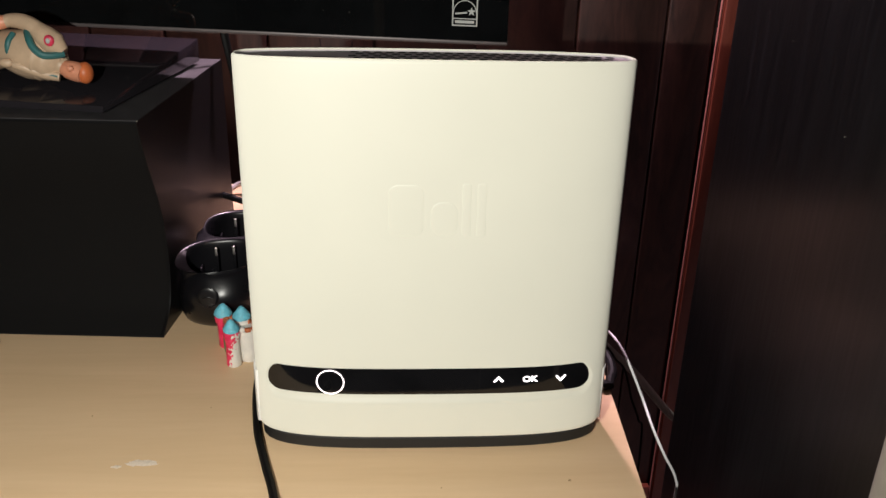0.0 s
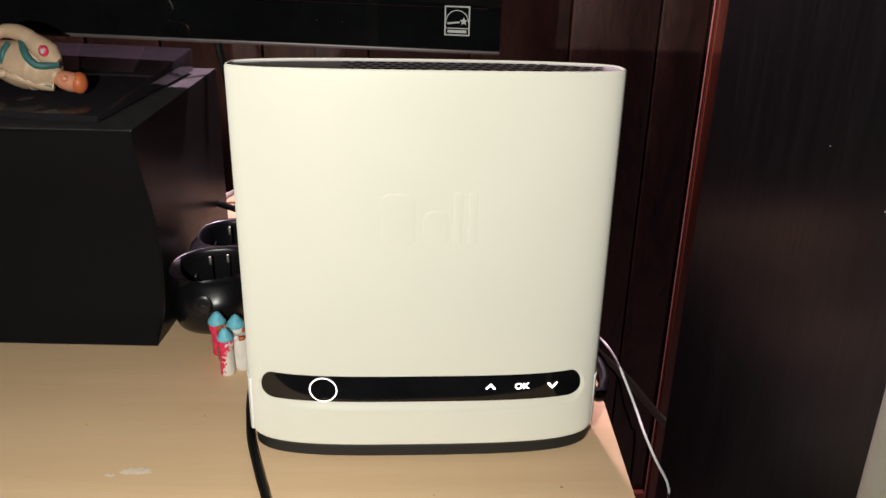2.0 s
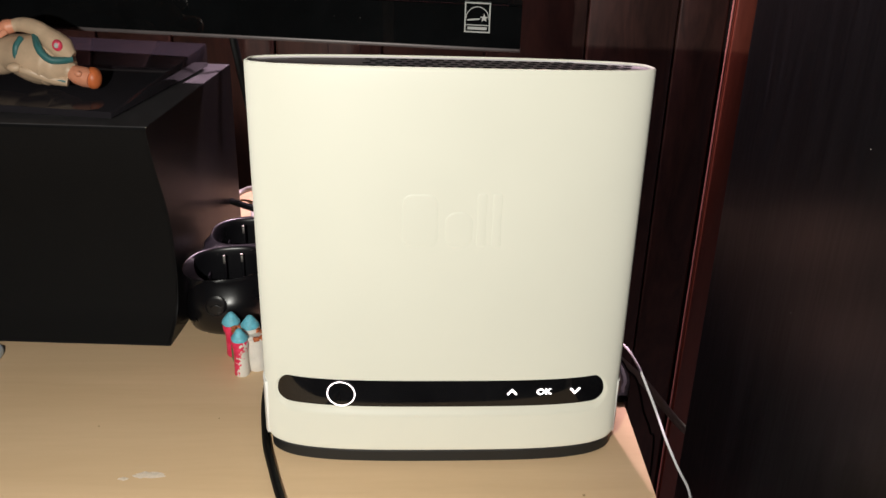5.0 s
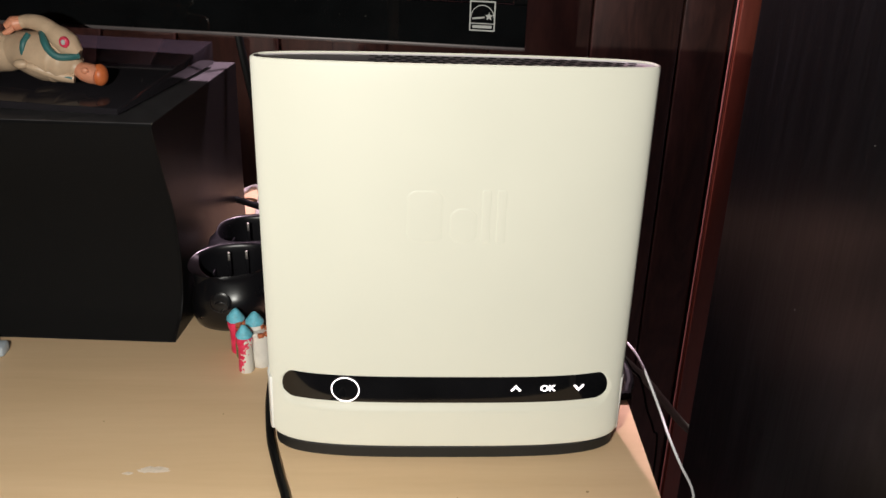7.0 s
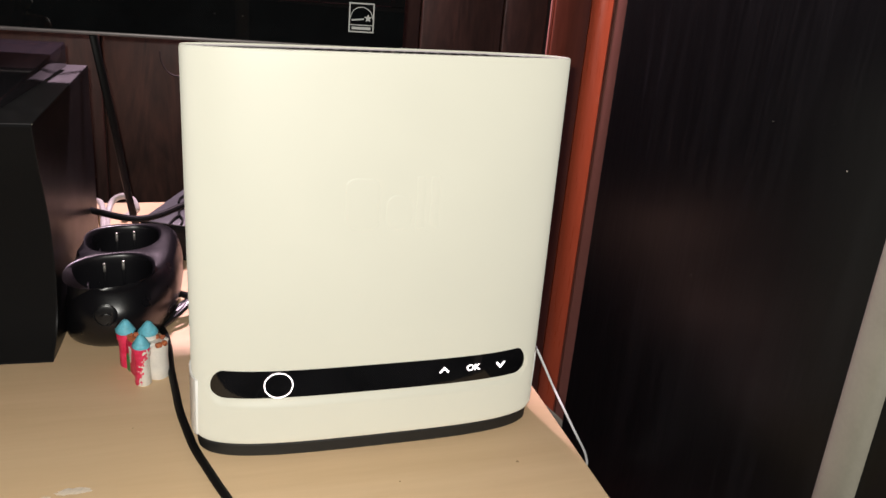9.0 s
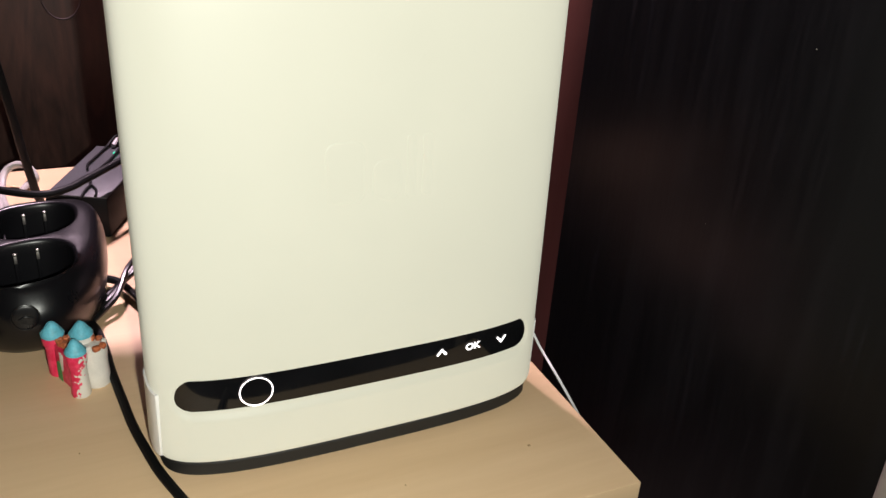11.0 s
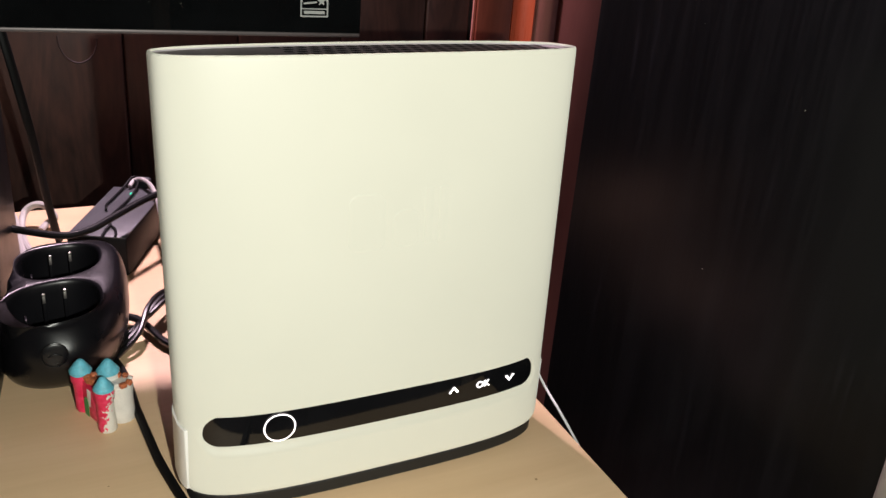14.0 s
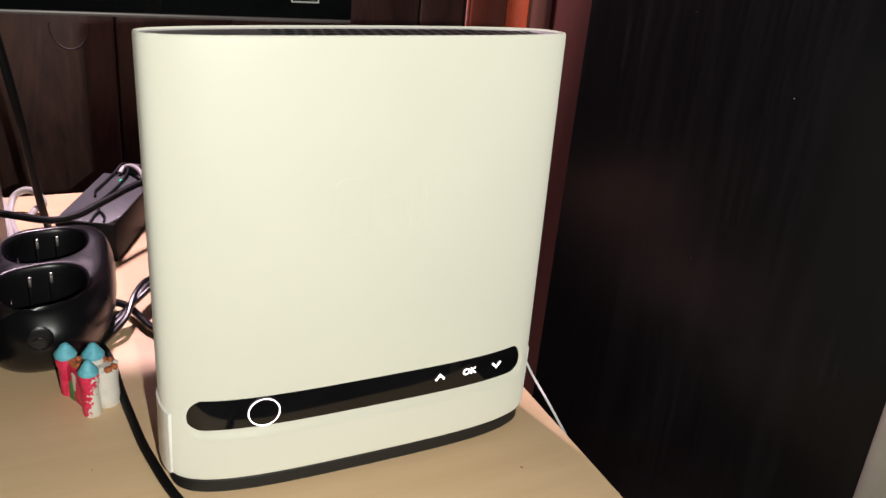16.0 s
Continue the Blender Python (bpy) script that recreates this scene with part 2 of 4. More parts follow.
def tube(points, r, steps=8, sides=10, flat=1.0):
    """A round line through the points; r: one radius, or one for each point."""
    line = spline(points, steps)
    radii = list(r) if isinstance(r, (list, tuple)) else [r] * len(points)
    rings, side = [], Vector((0, 0, 1))
    for i, p in enumerate(line):
        d = (line[min(i + 1, len(line) - 1)] - line[max(i - 1, 0)]).normalized()
        u = side - d * side.dot(d)
        if u.length < 1e-4:
            u = Vector((1, 0, 0)) - d * d.x
        u.normalize()
        side = u
        w = d.cross(u)
        k = min(i / steps, len(radii) - 1.0)
        here = radii[int(k)] + (radii[min(int(k) + 1, len(radii) - 1)] - radii[int(k)]) * (k - int(k))
        rings.append([p + here * (math.cos(a) * u * flat + math.sin(a) * w) for a in [2 * math.pi * k / sides for k in range(sides)]])
    return loft(rings)


def lathe(profile, x, y, sides=24, wobble=0.0, seed=1):
    rng = random.Random(seed)
    rings = []
    for r, z in profile:
        rings.append([(x + r * (1 + rng.uniform(-wobble, wobble)) * math.cos(a), y + r * (1 + rng.uniform(-wobble, wobble)) * math.sin(a), z) for a in [2 * math.pi * k / sides for k in range(sides)]])
    return loft(rings)


def merge(*many):
    """Several bmeshes as one; each may be paired with a material slot."""
    out = bmesh.new()
    for item in many:
        bm, slot = item if isinstance(item, tuple) else (item, 0)
        me = bpy.data.meshes.new("scrap")
        for f in bm.faces:
            f.material_index = slot
        bm.to_mesh(me)
        bm.free()
        out.from_mesh(me)
        bpy.data.meshes.remove(me)
    return out


def ball(centre, radii, m=None, segs=24):
    bm = bmesh.new()
    bmesh.ops.create_uvsphere(bm, u_segments=segs, v_segments=segs // 2, radius=1)
    bm.transform(Matrix.Diagonal((*radii, 1)))
    if m is not None:
        bm.transform(m)
    bm.transform(Matrix.Translation(centre))
    return bm


TABLE = 0.75
BACK = 1.30

# ---- the room ----
setting("floor", box((-1.8, -2.2, -0.05), (1.6, 1.4, 0.0)), M_FLOOR, "dark carpeted floor of a dim room", "floor")
setting("ceiling", box((-1.8, -2.2, 2.2), (1.6, 1.4, 2.25)), M_CEILING, "plain painted ceiling", "ceiling")
setting("wall_west", box((-1.85, -2.2, 0.0), (-1.8, 1.4, 2.2)), M_WALL, "plain painted wall", "wall")
setting("wall_south", box((-1.8, -2.25, 0.0), (1.6, -2.2, 2.2)), M_WALL, "plain painted wall", "wall")
setting("wall_east", box((1.6, -2.2, 0.0), (1.65, 1.4, 2.2)), M_WALL, "plain painted wall", "wall")
wall = setting("wall_north", box((-1.8, BACK + 0.012, 0.0), (1.6, BACK + 0.06, 2.2)), M_GROOVE, "dark brown wood-panelled wall with vertical grooves", "wall")

# ---- door casing and reddish boards beside the black panel ----
casing = thing("door_casing", (0.50, BACK, 0), "reddish-brown varnished wooden casing boards with an orange moulding", "trim", kind="structure")
part("bead", tube([(0.4655, BACK - 0.004, 0.0), (0.4655, BACK - 0.004, 1.1), (0.4655, BACK - 0.004, 2.19)], 0.0016, 2, 10), M_BROWNBOARD, casing)
part("casing_board", box((0.4700, BACK - 0.008, 0.0), (0.5310, BACK + 0.010, 2.19), 0.003), M_REDWOOD, casing)
cove = [(0.5318 + 0.0290 * k / 10, BACK - 0.0082 - 0.0135 * (k / 10) ** 2.2) for k in range(11)]
cove += [(0.5625, BACK - 0.0215), (0.5637, BACK - 0.0203), (0.5640, BACK - 0.0185), (0.5640, BACK + 0.010), (0.5318, BACK + 0.010)]
part("moulding", prism(cove, 0.0, 2.19), M_MOULDING, casing, "bright orange hollow-faced moulding")
part("casing_board", box((0.5730, BACK - 0.010, 0.0), (0.6120, BACK + 0.010, 2.19), 0.003), M_BROWNBOARD, casing)
part("casing_board", box((0.6165, BACK - 0.0105, 0.0), (0.7900, BACK + 0.010, 2.19), 0.003), M_BROWNBOARD, casing)

# ---- black panel ----
P0, P1 = Vector((0.2665, 0.708)), Vector((0.2348, 0.34))
along = (P1 - P0).normalized()
out = Vector((-along.y, along.x))
if out.x < 0:
    out = -out
far = P0 + along * 1.05
door = thing("door_1", (P0.x, P0.y, 0), "open black-stained wooden door with visible grain and faint scratches", "door", kind="structure")
part("door_leaf", prism([tuple(P0), tuple(far), tuple(far + out * 0.035), tuple(P0 + out * 0.035)], 0.01, 2.05, 0.0015), M_BLACKWOOD, door)
mid = P0 + along * ((Vector((0.2335, 0.3253)) - P0).dot(along)) + out * 0.002
bead = [mid + along * 0.0155 * math.copysign(abs(math.cos(a)) ** 0.8, math.cos(a)) + out * 0.0075 * math.sin(a) for a in [2 * math.pi * k / 32 for k in range(32)]]
part("edge_strip", loft([[(p.x, p.y, z) for p in bead] for z in (0.02, 1.0, 2.04)]), M_STRIP, door, "beige rounded vertical strip", sharp=60)

# ---- table ----
table = thing("table", (-0.4, 0.78, 0), "pale birch-laminate table with a few white smudges", "table")
part("tabletop", prism([(0.1727, 0.4487), (0.190, 1.095), (-1.10, 1.13), (-1.13, 0.49)], TABLE - 0.022, TABLE, 0.0012), M_BIRCH, table)
for x, y in ((0.13, 0.50), (0.14, 1.05), (-1.06, 0.54), (-1.05, 1.08)):
    part("leg", box((x - 0.022, y - 0.022, 0.0), (x + 0.022, y + 0.022, TABLE - 0.022), 0.003), M_EDGE, table)

# ---- modem ----
CX, TOPZ, LOWZ = 0.0245, 1.0424, 0.7608
FRONT_POWER, BACK_POWER, BOW, BACK_BOW = 3.75, 2.7, 0.0016, 0.0052


def half_at(z):
    return 0.1318 + 0.0022 * (z - LOWZ) / (TOPZ - LOWZ)


def depth_at(z):
    k = (z - LOWZ) / (TOPZ - LOWZ)
    front = 0.5417 + 0.0119 * k
    back = 0.6247 + 0.0121 * k
    return (front + back) / 2, (back - front) / 2


def outline(z, inset=0.0, count=320):
    """A plan outline of the shell: a gently bowed front and back with rounded ends."""
    yc, hb = depth_at(z)
    ring = []
    for k in range(count):
        a = 2 * math.pi * k / count
        c, s = math.cos(a), math.sin(a)
        power, bow = (FRONT_POWER, BOW) if s < 0 else (BACK_POWER, BACK_BOW)
        u = math.copysign(abs(c) ** (2 / power), c)
        v = math.copysign(1.0, s) * ((hb - inset - bow) * abs(s) ** (2 / power) + bow * (1 - u * u))
        ring.append(Vector((CX + (half_at(z) - inset) * u, yc + v, z)))
    return ring


def front_y(x, z, lift=0.0):
    yc, hb = depth_at(z)
    k = min(1.0, abs(x - CX) / half_at(z))
    return yc - (hb - BOW) * (1 - k ** FRONT_POWER) ** (1 / FRONT_POWER) - BOW * (1 - k * k) - lift


def back_y(x, z):
    yc, hb = depth_at(z)
    k = min(1.0, abs(x - CX) / half_at(z))
    return yc + (hb - BACK_BOW) * (1 - k ** BACK_POWER) ** (1 / BACK_POWER) + BACK_BOW * (1 - k * k)


def sloped(p, share=1.0):
    """The top falls away towards the back."""
    return Vector((p.x, p.y, p.z - share * (0.1312 * (p.y - 0.5475) + 0.0057 * (p.x - CX))))


SLOT_X0, SLOT_X1, SLOT_Z, SLOT_R = -0.0970, 0.1420, 0.8090, 0.0106


def slot_distance(x, z):
    px = min(max(x, SLOT_X0 + SLOT_R), SLOT_X1 - SLOT_R)
    return math.hypot((x - px) * 1.35 if abs(x - CX) > 0.09 else x - px, z - SLOT_Z) - SLOT_R


modem = thing("modem", (CX, 0.582, TABLE), "tall cream-white oval modem with a glossy black display strip", "modem")
levels = [(LOWZ, 0.004), (LOWZ + 0.0008, 0.0022), (LOWZ + 0.0022, 0.0009), (LOWZ + 0.0045, 0.0002)]
z = LOWZ + 0.007
while z < 0.785:
    levels.append((z, 0.0))
    z += 0.004
while z < 0.834:
    levels.append((z, 0.0))
    z += 0.0009
while z < TOPZ - 0.006:
    levels.append((z, 0.0))
    z += 0.012
levels += [(TOPZ - 0.003, 0.0), (TOPZ - 0.0010, 0.0002), (TOPZ - 0.0002, 0.0008), (TOPZ, 0.0016), (TOPZ - 0.0002, 0.0022), (TOPZ - 0.0013, 0.0026), (TOPZ - 0.005, 0.003)]
rings = []
for i, (z, inset) in enumerate(levels):
    ring = outline(z, inset, 480)
    if 0.78 < z < 0.84:
        for p in ring:
            if p.y < depth_at(z)[0]:
                d = slot_distance(p.x, p.z)
                w = min(1.0, max(0.0, (SLOT_Z + 0.0105 - p.z) / 0.016))
                reach = 0.0016 + 0.0062 * w * w * (3 - 2 * w)
                k = min(1.0, max(0.0, 1 - d / reach))
                p.y += 0.0030 * k * k * (3 - 2 * k)
    rings.append([sloped(p, max(0.0, (z - 0.90) / (TOPZ - 0.90))) for p in ring])
part("shell", loft(rings[:-1], cap=False), M_SHELL, modem, "smooth cream-white plastic shell", sharp=50)
part("inner_lip", loft(rings[-2:], cap=False), M_INNER, modem, "dark grey inner lip")
part("base", loft([outline(TABLE + 0.0005, 0.0040, 160), outline(TABLE + 0.002, 0.0028, 160), outline(LOWZ - 0.001, 0.0026, 160), outline(LOWZ + 0.001, 0.005, 160)]), M_RUBBER, modem, "black rubber foot ring")

# display strip, following the curved front
bm = bmesh.new()
cols, rows_n = 120, 8
grid = []
for i in range(cols + 1):
    x = SLOT_X0 + (SLOT_X1 - SLOT_X0) * (0.5 - 0.5 * math.cos(math.pi * i / cols))
    run = max(0.0, max(SLOT_X0 + SLOT_R - x, x - (SLOT_X1 - SLOT_R)))
    h = math.sqrt(max(0.0, SLOT_R ** 2 - run ** 2))
    grid.append([bm.verts.new((x, front_y(x, SLOT_Z + h * (2 * j / rows_n - 1)) + 0.0022, SLOT_Z + h * (2 * j / rows_n - 1))) for j in range(rows_n + 1)])
for a, b in zip(grid, grid[1:]):
    for j in range(rows_n):
        bm.faces.new((a[j], b[j], b[j + 1], a[j + 1]))
bmesh.ops.remove_doubles(bm, verts=bm.verts[:], dist=0.00002)
strip = part("display_strip", bm, M_GLOSSBLACK, modem, "glossy black display strip")

# lit ring and keys
bm = bmesh.new()
hub, count = Vector((-0.0499, 0, 0.8084)), 64
loops = []
for r in (0.0094, 0.0102):
    loops.append([bm.verts.new((hub.x + r * math.cos(a), front_y(hub.x + r * math.cos(a), hub.z) + 0.0016, hub.z + r * math.sin(a))) for a in [2 * math.pi * k / count for k in range(count)]])
for k in range(count):
    bm.faces.new((loops[0][k], loops[0][(k + 1) % count], loops[1][(k + 1) % count], loops[1][k]))
part("light_ring", bm, M_RING, strip, "glowing white ring")


def stroke(points, width, lift=0.0006):
    """A flat lit stroke on the curved front, through points (x, z)."""
    bm = bmesh.new()
    left, right = [], []
    pts = [Vector(p) for p in points]
    for i, p in enumerate(pts):
        d = (pts[min(i + 1, len(pts) - 1)] - pts[max(i - 1, 0)]).normalized()
        n = Vector((-d.y, d.x))
        if 0 < i < len(pts) - 1:
            d0 = (p - pts[i - 1]).normalized()
            n = n / max(0.4, abs(Vector((-d0.y, d0.x)).dot(n)))
        for side, sign in ((left, 1), (right, -1)):
            q = p + n * sign * width / 2
            side.append(bm.verts.new((q.x, front_y(q.x, q.y) + 0.0022 - lift, q.y)))
    for i in range(len(pts) - 1):
        bm.faces.new((left[i], left[i + 1], right[i + 1], right[i]))
    return bm


part("up_key", stroke([(0.0690, 0.8083), (0.0723, 0.8119), (0.0756, 0.8083)], 0.0015), M_ICON, strip, "lit upward arrow")
part("down_key", stroke([(0.1151, 0.8111), (0.1186, 0.8073), (0.1221, 0.8111)], 0.0015), M_ICON, strip, "lit downward arrow")
text = bpy.data.curves.new("ok_text", "FONT")
text.body, text.size, text.align_x, text.align_y, text.offset = "OK", 0.0066, "CENTER", "CENTER", 0.00016
holder = bpy.data.objects.new("ok_text", text)
scene.collection.objects.link(holder)
bpy.context.view_layer.update()
letters = bpy.data.meshes.new_from_object(holder.evaluated_get(bpy.context.evaluated_depsgraph_get()))
bpy.data.objects.remove(holder)
bm = bmesh.new()
bm.from_mesh(letters)
for v in bm.verts:
    x, z = 0.0956 + v.co.x * 1.12, 0.8097 + v.co.y
    v.co = (x, front_y(x, z) + 0.0016, z)
part("ok_key", bm, M_ICON, strip, "lit letters OK")


# raised plain shapes where the maker's mark is moulded
def raised(points, height=0.00023):
    """A low raised pad with soft sides on the curved front; points go round it (x, z)."""
    c = sum((Vector(p) for p in points), Vector((0, 0))) / len(points)
    rows = []
    for shrink, lift in ((0.0, -0.0002), (0.0008, height * 0.6), (0.0018, height)):
        row = []
        for p in points:
            v = Vector(p)
            d = c - v
            v = v + d.normalized() * min(shrink, d.length * 0.5)
            row.append(Vector((v.x, front_y(v.x, v.y, lift), v.y)))
        rows.append(row)
    return loft(rows)


def pill(x0, x1, z0, z1, r, steps=6):
    pts = []
    for cx, cz, a0 in ((x1 - r, z1 - r, 0), (x0 + r, z1 - r, 90), (x0 + r, z0 + r, 180), (x1 - r, z0 + r, 270)):
        for k in range(steps + 1):
            a = radians(a0 + 90 * k / steps)
            pts.append((cx + r * math.cos(a), cz + r * math.sin(a)))
    dense = []
    for p, q in zip(pts, pts[1:] + pts[:1]):
        n = max(1, int((Vector(q) - Vector(p)).length / 0.003))
        dense += [tuple(Vector(p).lerp(Vector(q), k / n)) for k in range(n)]
    return dense


for x0, x1, z0, z1, r in ((-0.0078, 0.0165, 0.9225, 0.9600, 0.007), (0.0205, 0.0395, 0.9225, 0.9480, 0.008), (0.0418, 0.0480, 0.9225, 0.9610, 0.0018), (0.0518, 0.0582, 0.9225, 0.9610, 0.0018)):
    part("raised_mark", raised(pill(x0, x1, z0, z1, r)), M_SHELL, modem)

# recessed top with rows of vent holes
TOPIN = TOPZ - 0.0020


def top_z(x, y):
    return TOPIN - 0.1312 * (y - 0.5475) - 0.0057 * (x - CX)


bm = loft([[Vector((p.x, p.y, top_z(p.x, p.y))) for p in outline(TOPIN, 0.0029, 160)], [Vector((p.x, p.y, top_z(p.x, p.y) - 0.006)) for p in outline(TOPIN, 0.0029, 160)]])
vent = part("vent_panel", bm, M_INNER, modem, "dark grey top panel with rows of vent holes")
bm = bmesh.new()
row = 0
y = front_y(CX, TOPZ) + 0.0110
while y < back_y(CX, TOPZ) - 0.0080:
    x = -0.0310 + (0.0041 if row % 2 else 0.0)
    while x < 0.150:
        if abs(x - CX) < half_at(TOPZ) - 0.012 and front_y(x, TOPZ) + 0.008 < y < back_y(x, TOPZ) - 0.008:
            ring = []
            for q in range(16):
                a = math.pi * q / 8
                hx, hy = 0.0029 * math.copysign(abs(math.cos(a)) ** 0.75, math.cos(a)), 0.0050 * math.copysign(abs(math.sin(a)) ** 0.75, math.sin(a))
                ring.append(bm.verts.new((x + hx, y + hy, top_z(x + hx, y + hy) + 0.0002)))
            bm.faces.new(ring)
        x += 0.0082
    y += 0.0142
    row += 1
tagged(part("perforation", bm, M_HOLE, vent, smooth=False), kind="stuff")
# dark connector panel at the back, into which the cables run
bm = bmesh.new()
grid = []
for i in range(25):
    x = CX - 0.112 + 0.224 * i / 24
    column = []
    for j in range(13):
        z = LOWZ + 0.012 + 0.236 * j / 12
        column.append(bm.verts.new((x, back_y(x, z) + 0.0007, z)))
    grid.append(column)
for a, b in zip(grid, grid[1:]):
    for j in range(12):
        bm.faces.new((a[j], b[j], b[j + 1], a[j + 1]))
part("rear_panel", bm, M_RUBBER, modem, "dark connector panel")
# side tabs near the base, a little proud of the shell
for sign in (-1, 1):
    edge = sorted(((p.x, p.y) for p in outline(0.79, -0.0013 if sign < 0 else -0.0006, 480) if (p.x - CX) * sign > 0.1 and 0.5630 < p.y < 0.6040), key=lambda p: p[1])
    inner = [(x - sign * 0.0045, y) for x, y in edge[::-1]]
    part("side_tab", prism(edge + inner, LOWZ + 0.003, 0.0, 0.0005, top=[0.8085] * (len(edge) * 2)), M_TAB, modem, "bright white side tab", sharp=30)
modem.rotation_euler.z = radians(0.15)

# ---- television ----
TVY = 0.815
tv = thing("television", (-0.45, 0.85, 0.952), "large black flat television with a glossy bezel", "television")
part("screen", box((-1.15, TVY + 0.002, 1.037), (0.086, TVY + 0.010, 1.680)), M_SCREEN, tv, "dark switched-off screen")
part("bezel_bottom", box((-1.165, TVY, 0.9990), (0.0985, TVY + 0.018, 1.036), 0), M_TV, tv)
part("bezel_side", box((0.0865, TVY, 1.0365), (0.0985, TVY + 0.030, 1.695), 0), M_TV, tv)
part("bezel_side", box((-1.165, TVY, 1.0365), (-1.1525, TVY + 0.030, 1.695), 0), M_TV, tv)
part("bezel_top", box((-1.152, TVY, 1.6815), (0.086, TVY + 0.030, 1.695), 0), M_TV, tv)
part("rim", box((-1.165, TVY + 0.001, 0.9950), (0.0985, TVY + 0.012, 0.9985), 0.0008), M_RIM, tv, "thin clear silver-edged rim")
part("rear_case", box((-1.13, TVY + 0.0305, 1.06), (0.06, TVY + 0.050, 1.68), 0.008), M_SPEAKER, tv)
part("stand", box((-0.62, TVY + 0.02, TABLE), (-0.52, TVY + 0.05, 1.03), 0.004), M_SPEAKER, tv)

# sticker on the bezel: plain marks
sticker = tagged(link_bm("sticker", box((0.0474, TVY - 0.0006, 1.0119), (0.0706, TVY - 0.0001, 1.0386)), M_TV, False), "small square black sticker with white printed marks on the television bezel", "sticker")


def mark(x0, x1, z0, z1):
    return box((x0, TVY - 0.0012, z0), (x1, TVY - 0.0006, z1))


part("printed_frame", merge(mark(0.0474, 0.0706, 1.0374, 1.0386), mark(0.0474, 0.0706, 1.0119, 1.0131), mark(0.0474, 0.0486, 1.0131, 1.0374), mark(0.0694, 0.0706, 1.0131, 1.0374), mark(0.0486, 0.0694, 1.0182, 1.0190)), M_STICKER, sticker, smooth=False)
arc = [(0.0590 + 0.0100 * math.cos(radians(a)), 1.0239 + 0.0105 * math.sin(radians(a))) for a in range(0, 181, 10)]
bm = bmesh.new()
inner = [bm.verts.new((x, TVY - 0.0012, z)) for x, z in arc]
outer = [bm.verts.new((0.0590 + (x - 0.0590) * 1.07, TVY - 0.0012, 1.0239 + (z - 1.0239) * 1.07)) for x, z in arc]
for i in range(len(arc) - 1):
    bm.faces.new((inner[i], inner[i + 1], outer[i + 1], outer[i]))
part("printed_arc", bm, M_STICKER, sticker, smooth=False)
part("printed_bar", box((0.0500, TVY - 0.0012, 1.0228), (0.0612, TVY - 0.0006, 1.0242), 0, Matrix.Translation((0.0556, 0, 1.0234)) @ Matrix.Rotation(-0.12, 4, "Y") @ Matrix.Translation((-0.0556, 0, -1.0234))), M_STICKER, sticker, smooth=False)
bm = bmesh.new()
hub = bm.verts.new((0.0650, TVY - 0.0012, 1.0250))
rim = [bm.verts.new((0.0650 + r * math.sin(radians(36 * k)), TVY - 0.0012, 1.0250 + r * math.cos(radians(36 * k)))) for k, r in enumerate([0.0040, 0.0017] * 5)]
for k in range(10):
    bm.faces.new((hub, rim[k], rim[(k + 1) % 10]))
part("printed_patch", bm, M_STICKER, sticker, smooth=False)
part("printed_bar", mark(0.0503, 0.0677, 1.0145, 1.0170), M_STICKER, sticker, smooth=False)
# the television stands turned: its far end is nearer to the wall
turned = Matrix.Translation((0.0985, TVY, 0)) @ Matrix.Rotation(radians(-9.1), 4, "Z") @ Matrix.Translation((-0.0985, -TVY, 0))
for ob in (tv, sticker):
    ob.matrix_basis = turned @ ob.matrix_basis

# ---- speaker ----
speaker = thing("speaker", (-0.31, 0.83, TABLE), "black box speaker with a dark cloth grille on the table", "speaker")
TOPS = 0.9526
prof = [(0.000, 0.0), (0.020, 0.022), (0.045, 0.030), (0.080, 0.0315), (0.120, 0.026), (0.165, 0.010), (0.198, 0.0)]
prof = [(p.x, p.y) for p in spline([(z, back, 0) for z, back in prof], 5)] + [(TOPS - TABLE, 0.0)]
bm = bmesh.new()
sides = []
for x, dy in ((-0.2135, 0.7105), (-0.47, 0.7245)):
    rear = (x + 0.028, 0.935 + (dy - 0.7105))
    sides.append([bm.verts.new((x + back * 0.13, dy + back, TABLE + z)) for z, back in prof] + [bm.verts.new((rear[0], rear[1], TOPS)), bm.verts.new((rear[0], rear[1], TABLE))])
n = len(sides[0])
for i in range(n):
    j = (i + 1) % n
    bm.faces.new((sides[0][i], sides[0][j], sides[1][j], sides[1][i]))
bm.faces.new(sides[0])
bm.faces.new(sides[1][::-1])
part("cabinet", bm, M_SPEAKER, speaker)
bm = bmesh.new()
left, right = [], []
for z, back in prof[:-1]:
    right.append(bm.verts.new((-0.2145 + back * 0.13, 0.7088 + back, TABLE + 0.003 + z)))
    left.append(bm.verts.new((-0.465 + back * 0.13, 0.7220 + back, TABLE + 0.003 + z)))
for i in range(len(left) - 1):
    bm.faces.new((left[i], right[i], right[i + 1], left[i + 1]))
part("grille", bm, M_CLOTH, speaker, "dark cloth grille", sharp=60)

part("top_panel", prism([(-0.2140, 0.7115), (-0.1858, 0.9340), (-0.4410, 0.9470), (-0.4690, 0.7255)], TOPS - 0.003, TOPS + 0.0006), M_DUSTY, speaker, "dusty black top", smooth=False)

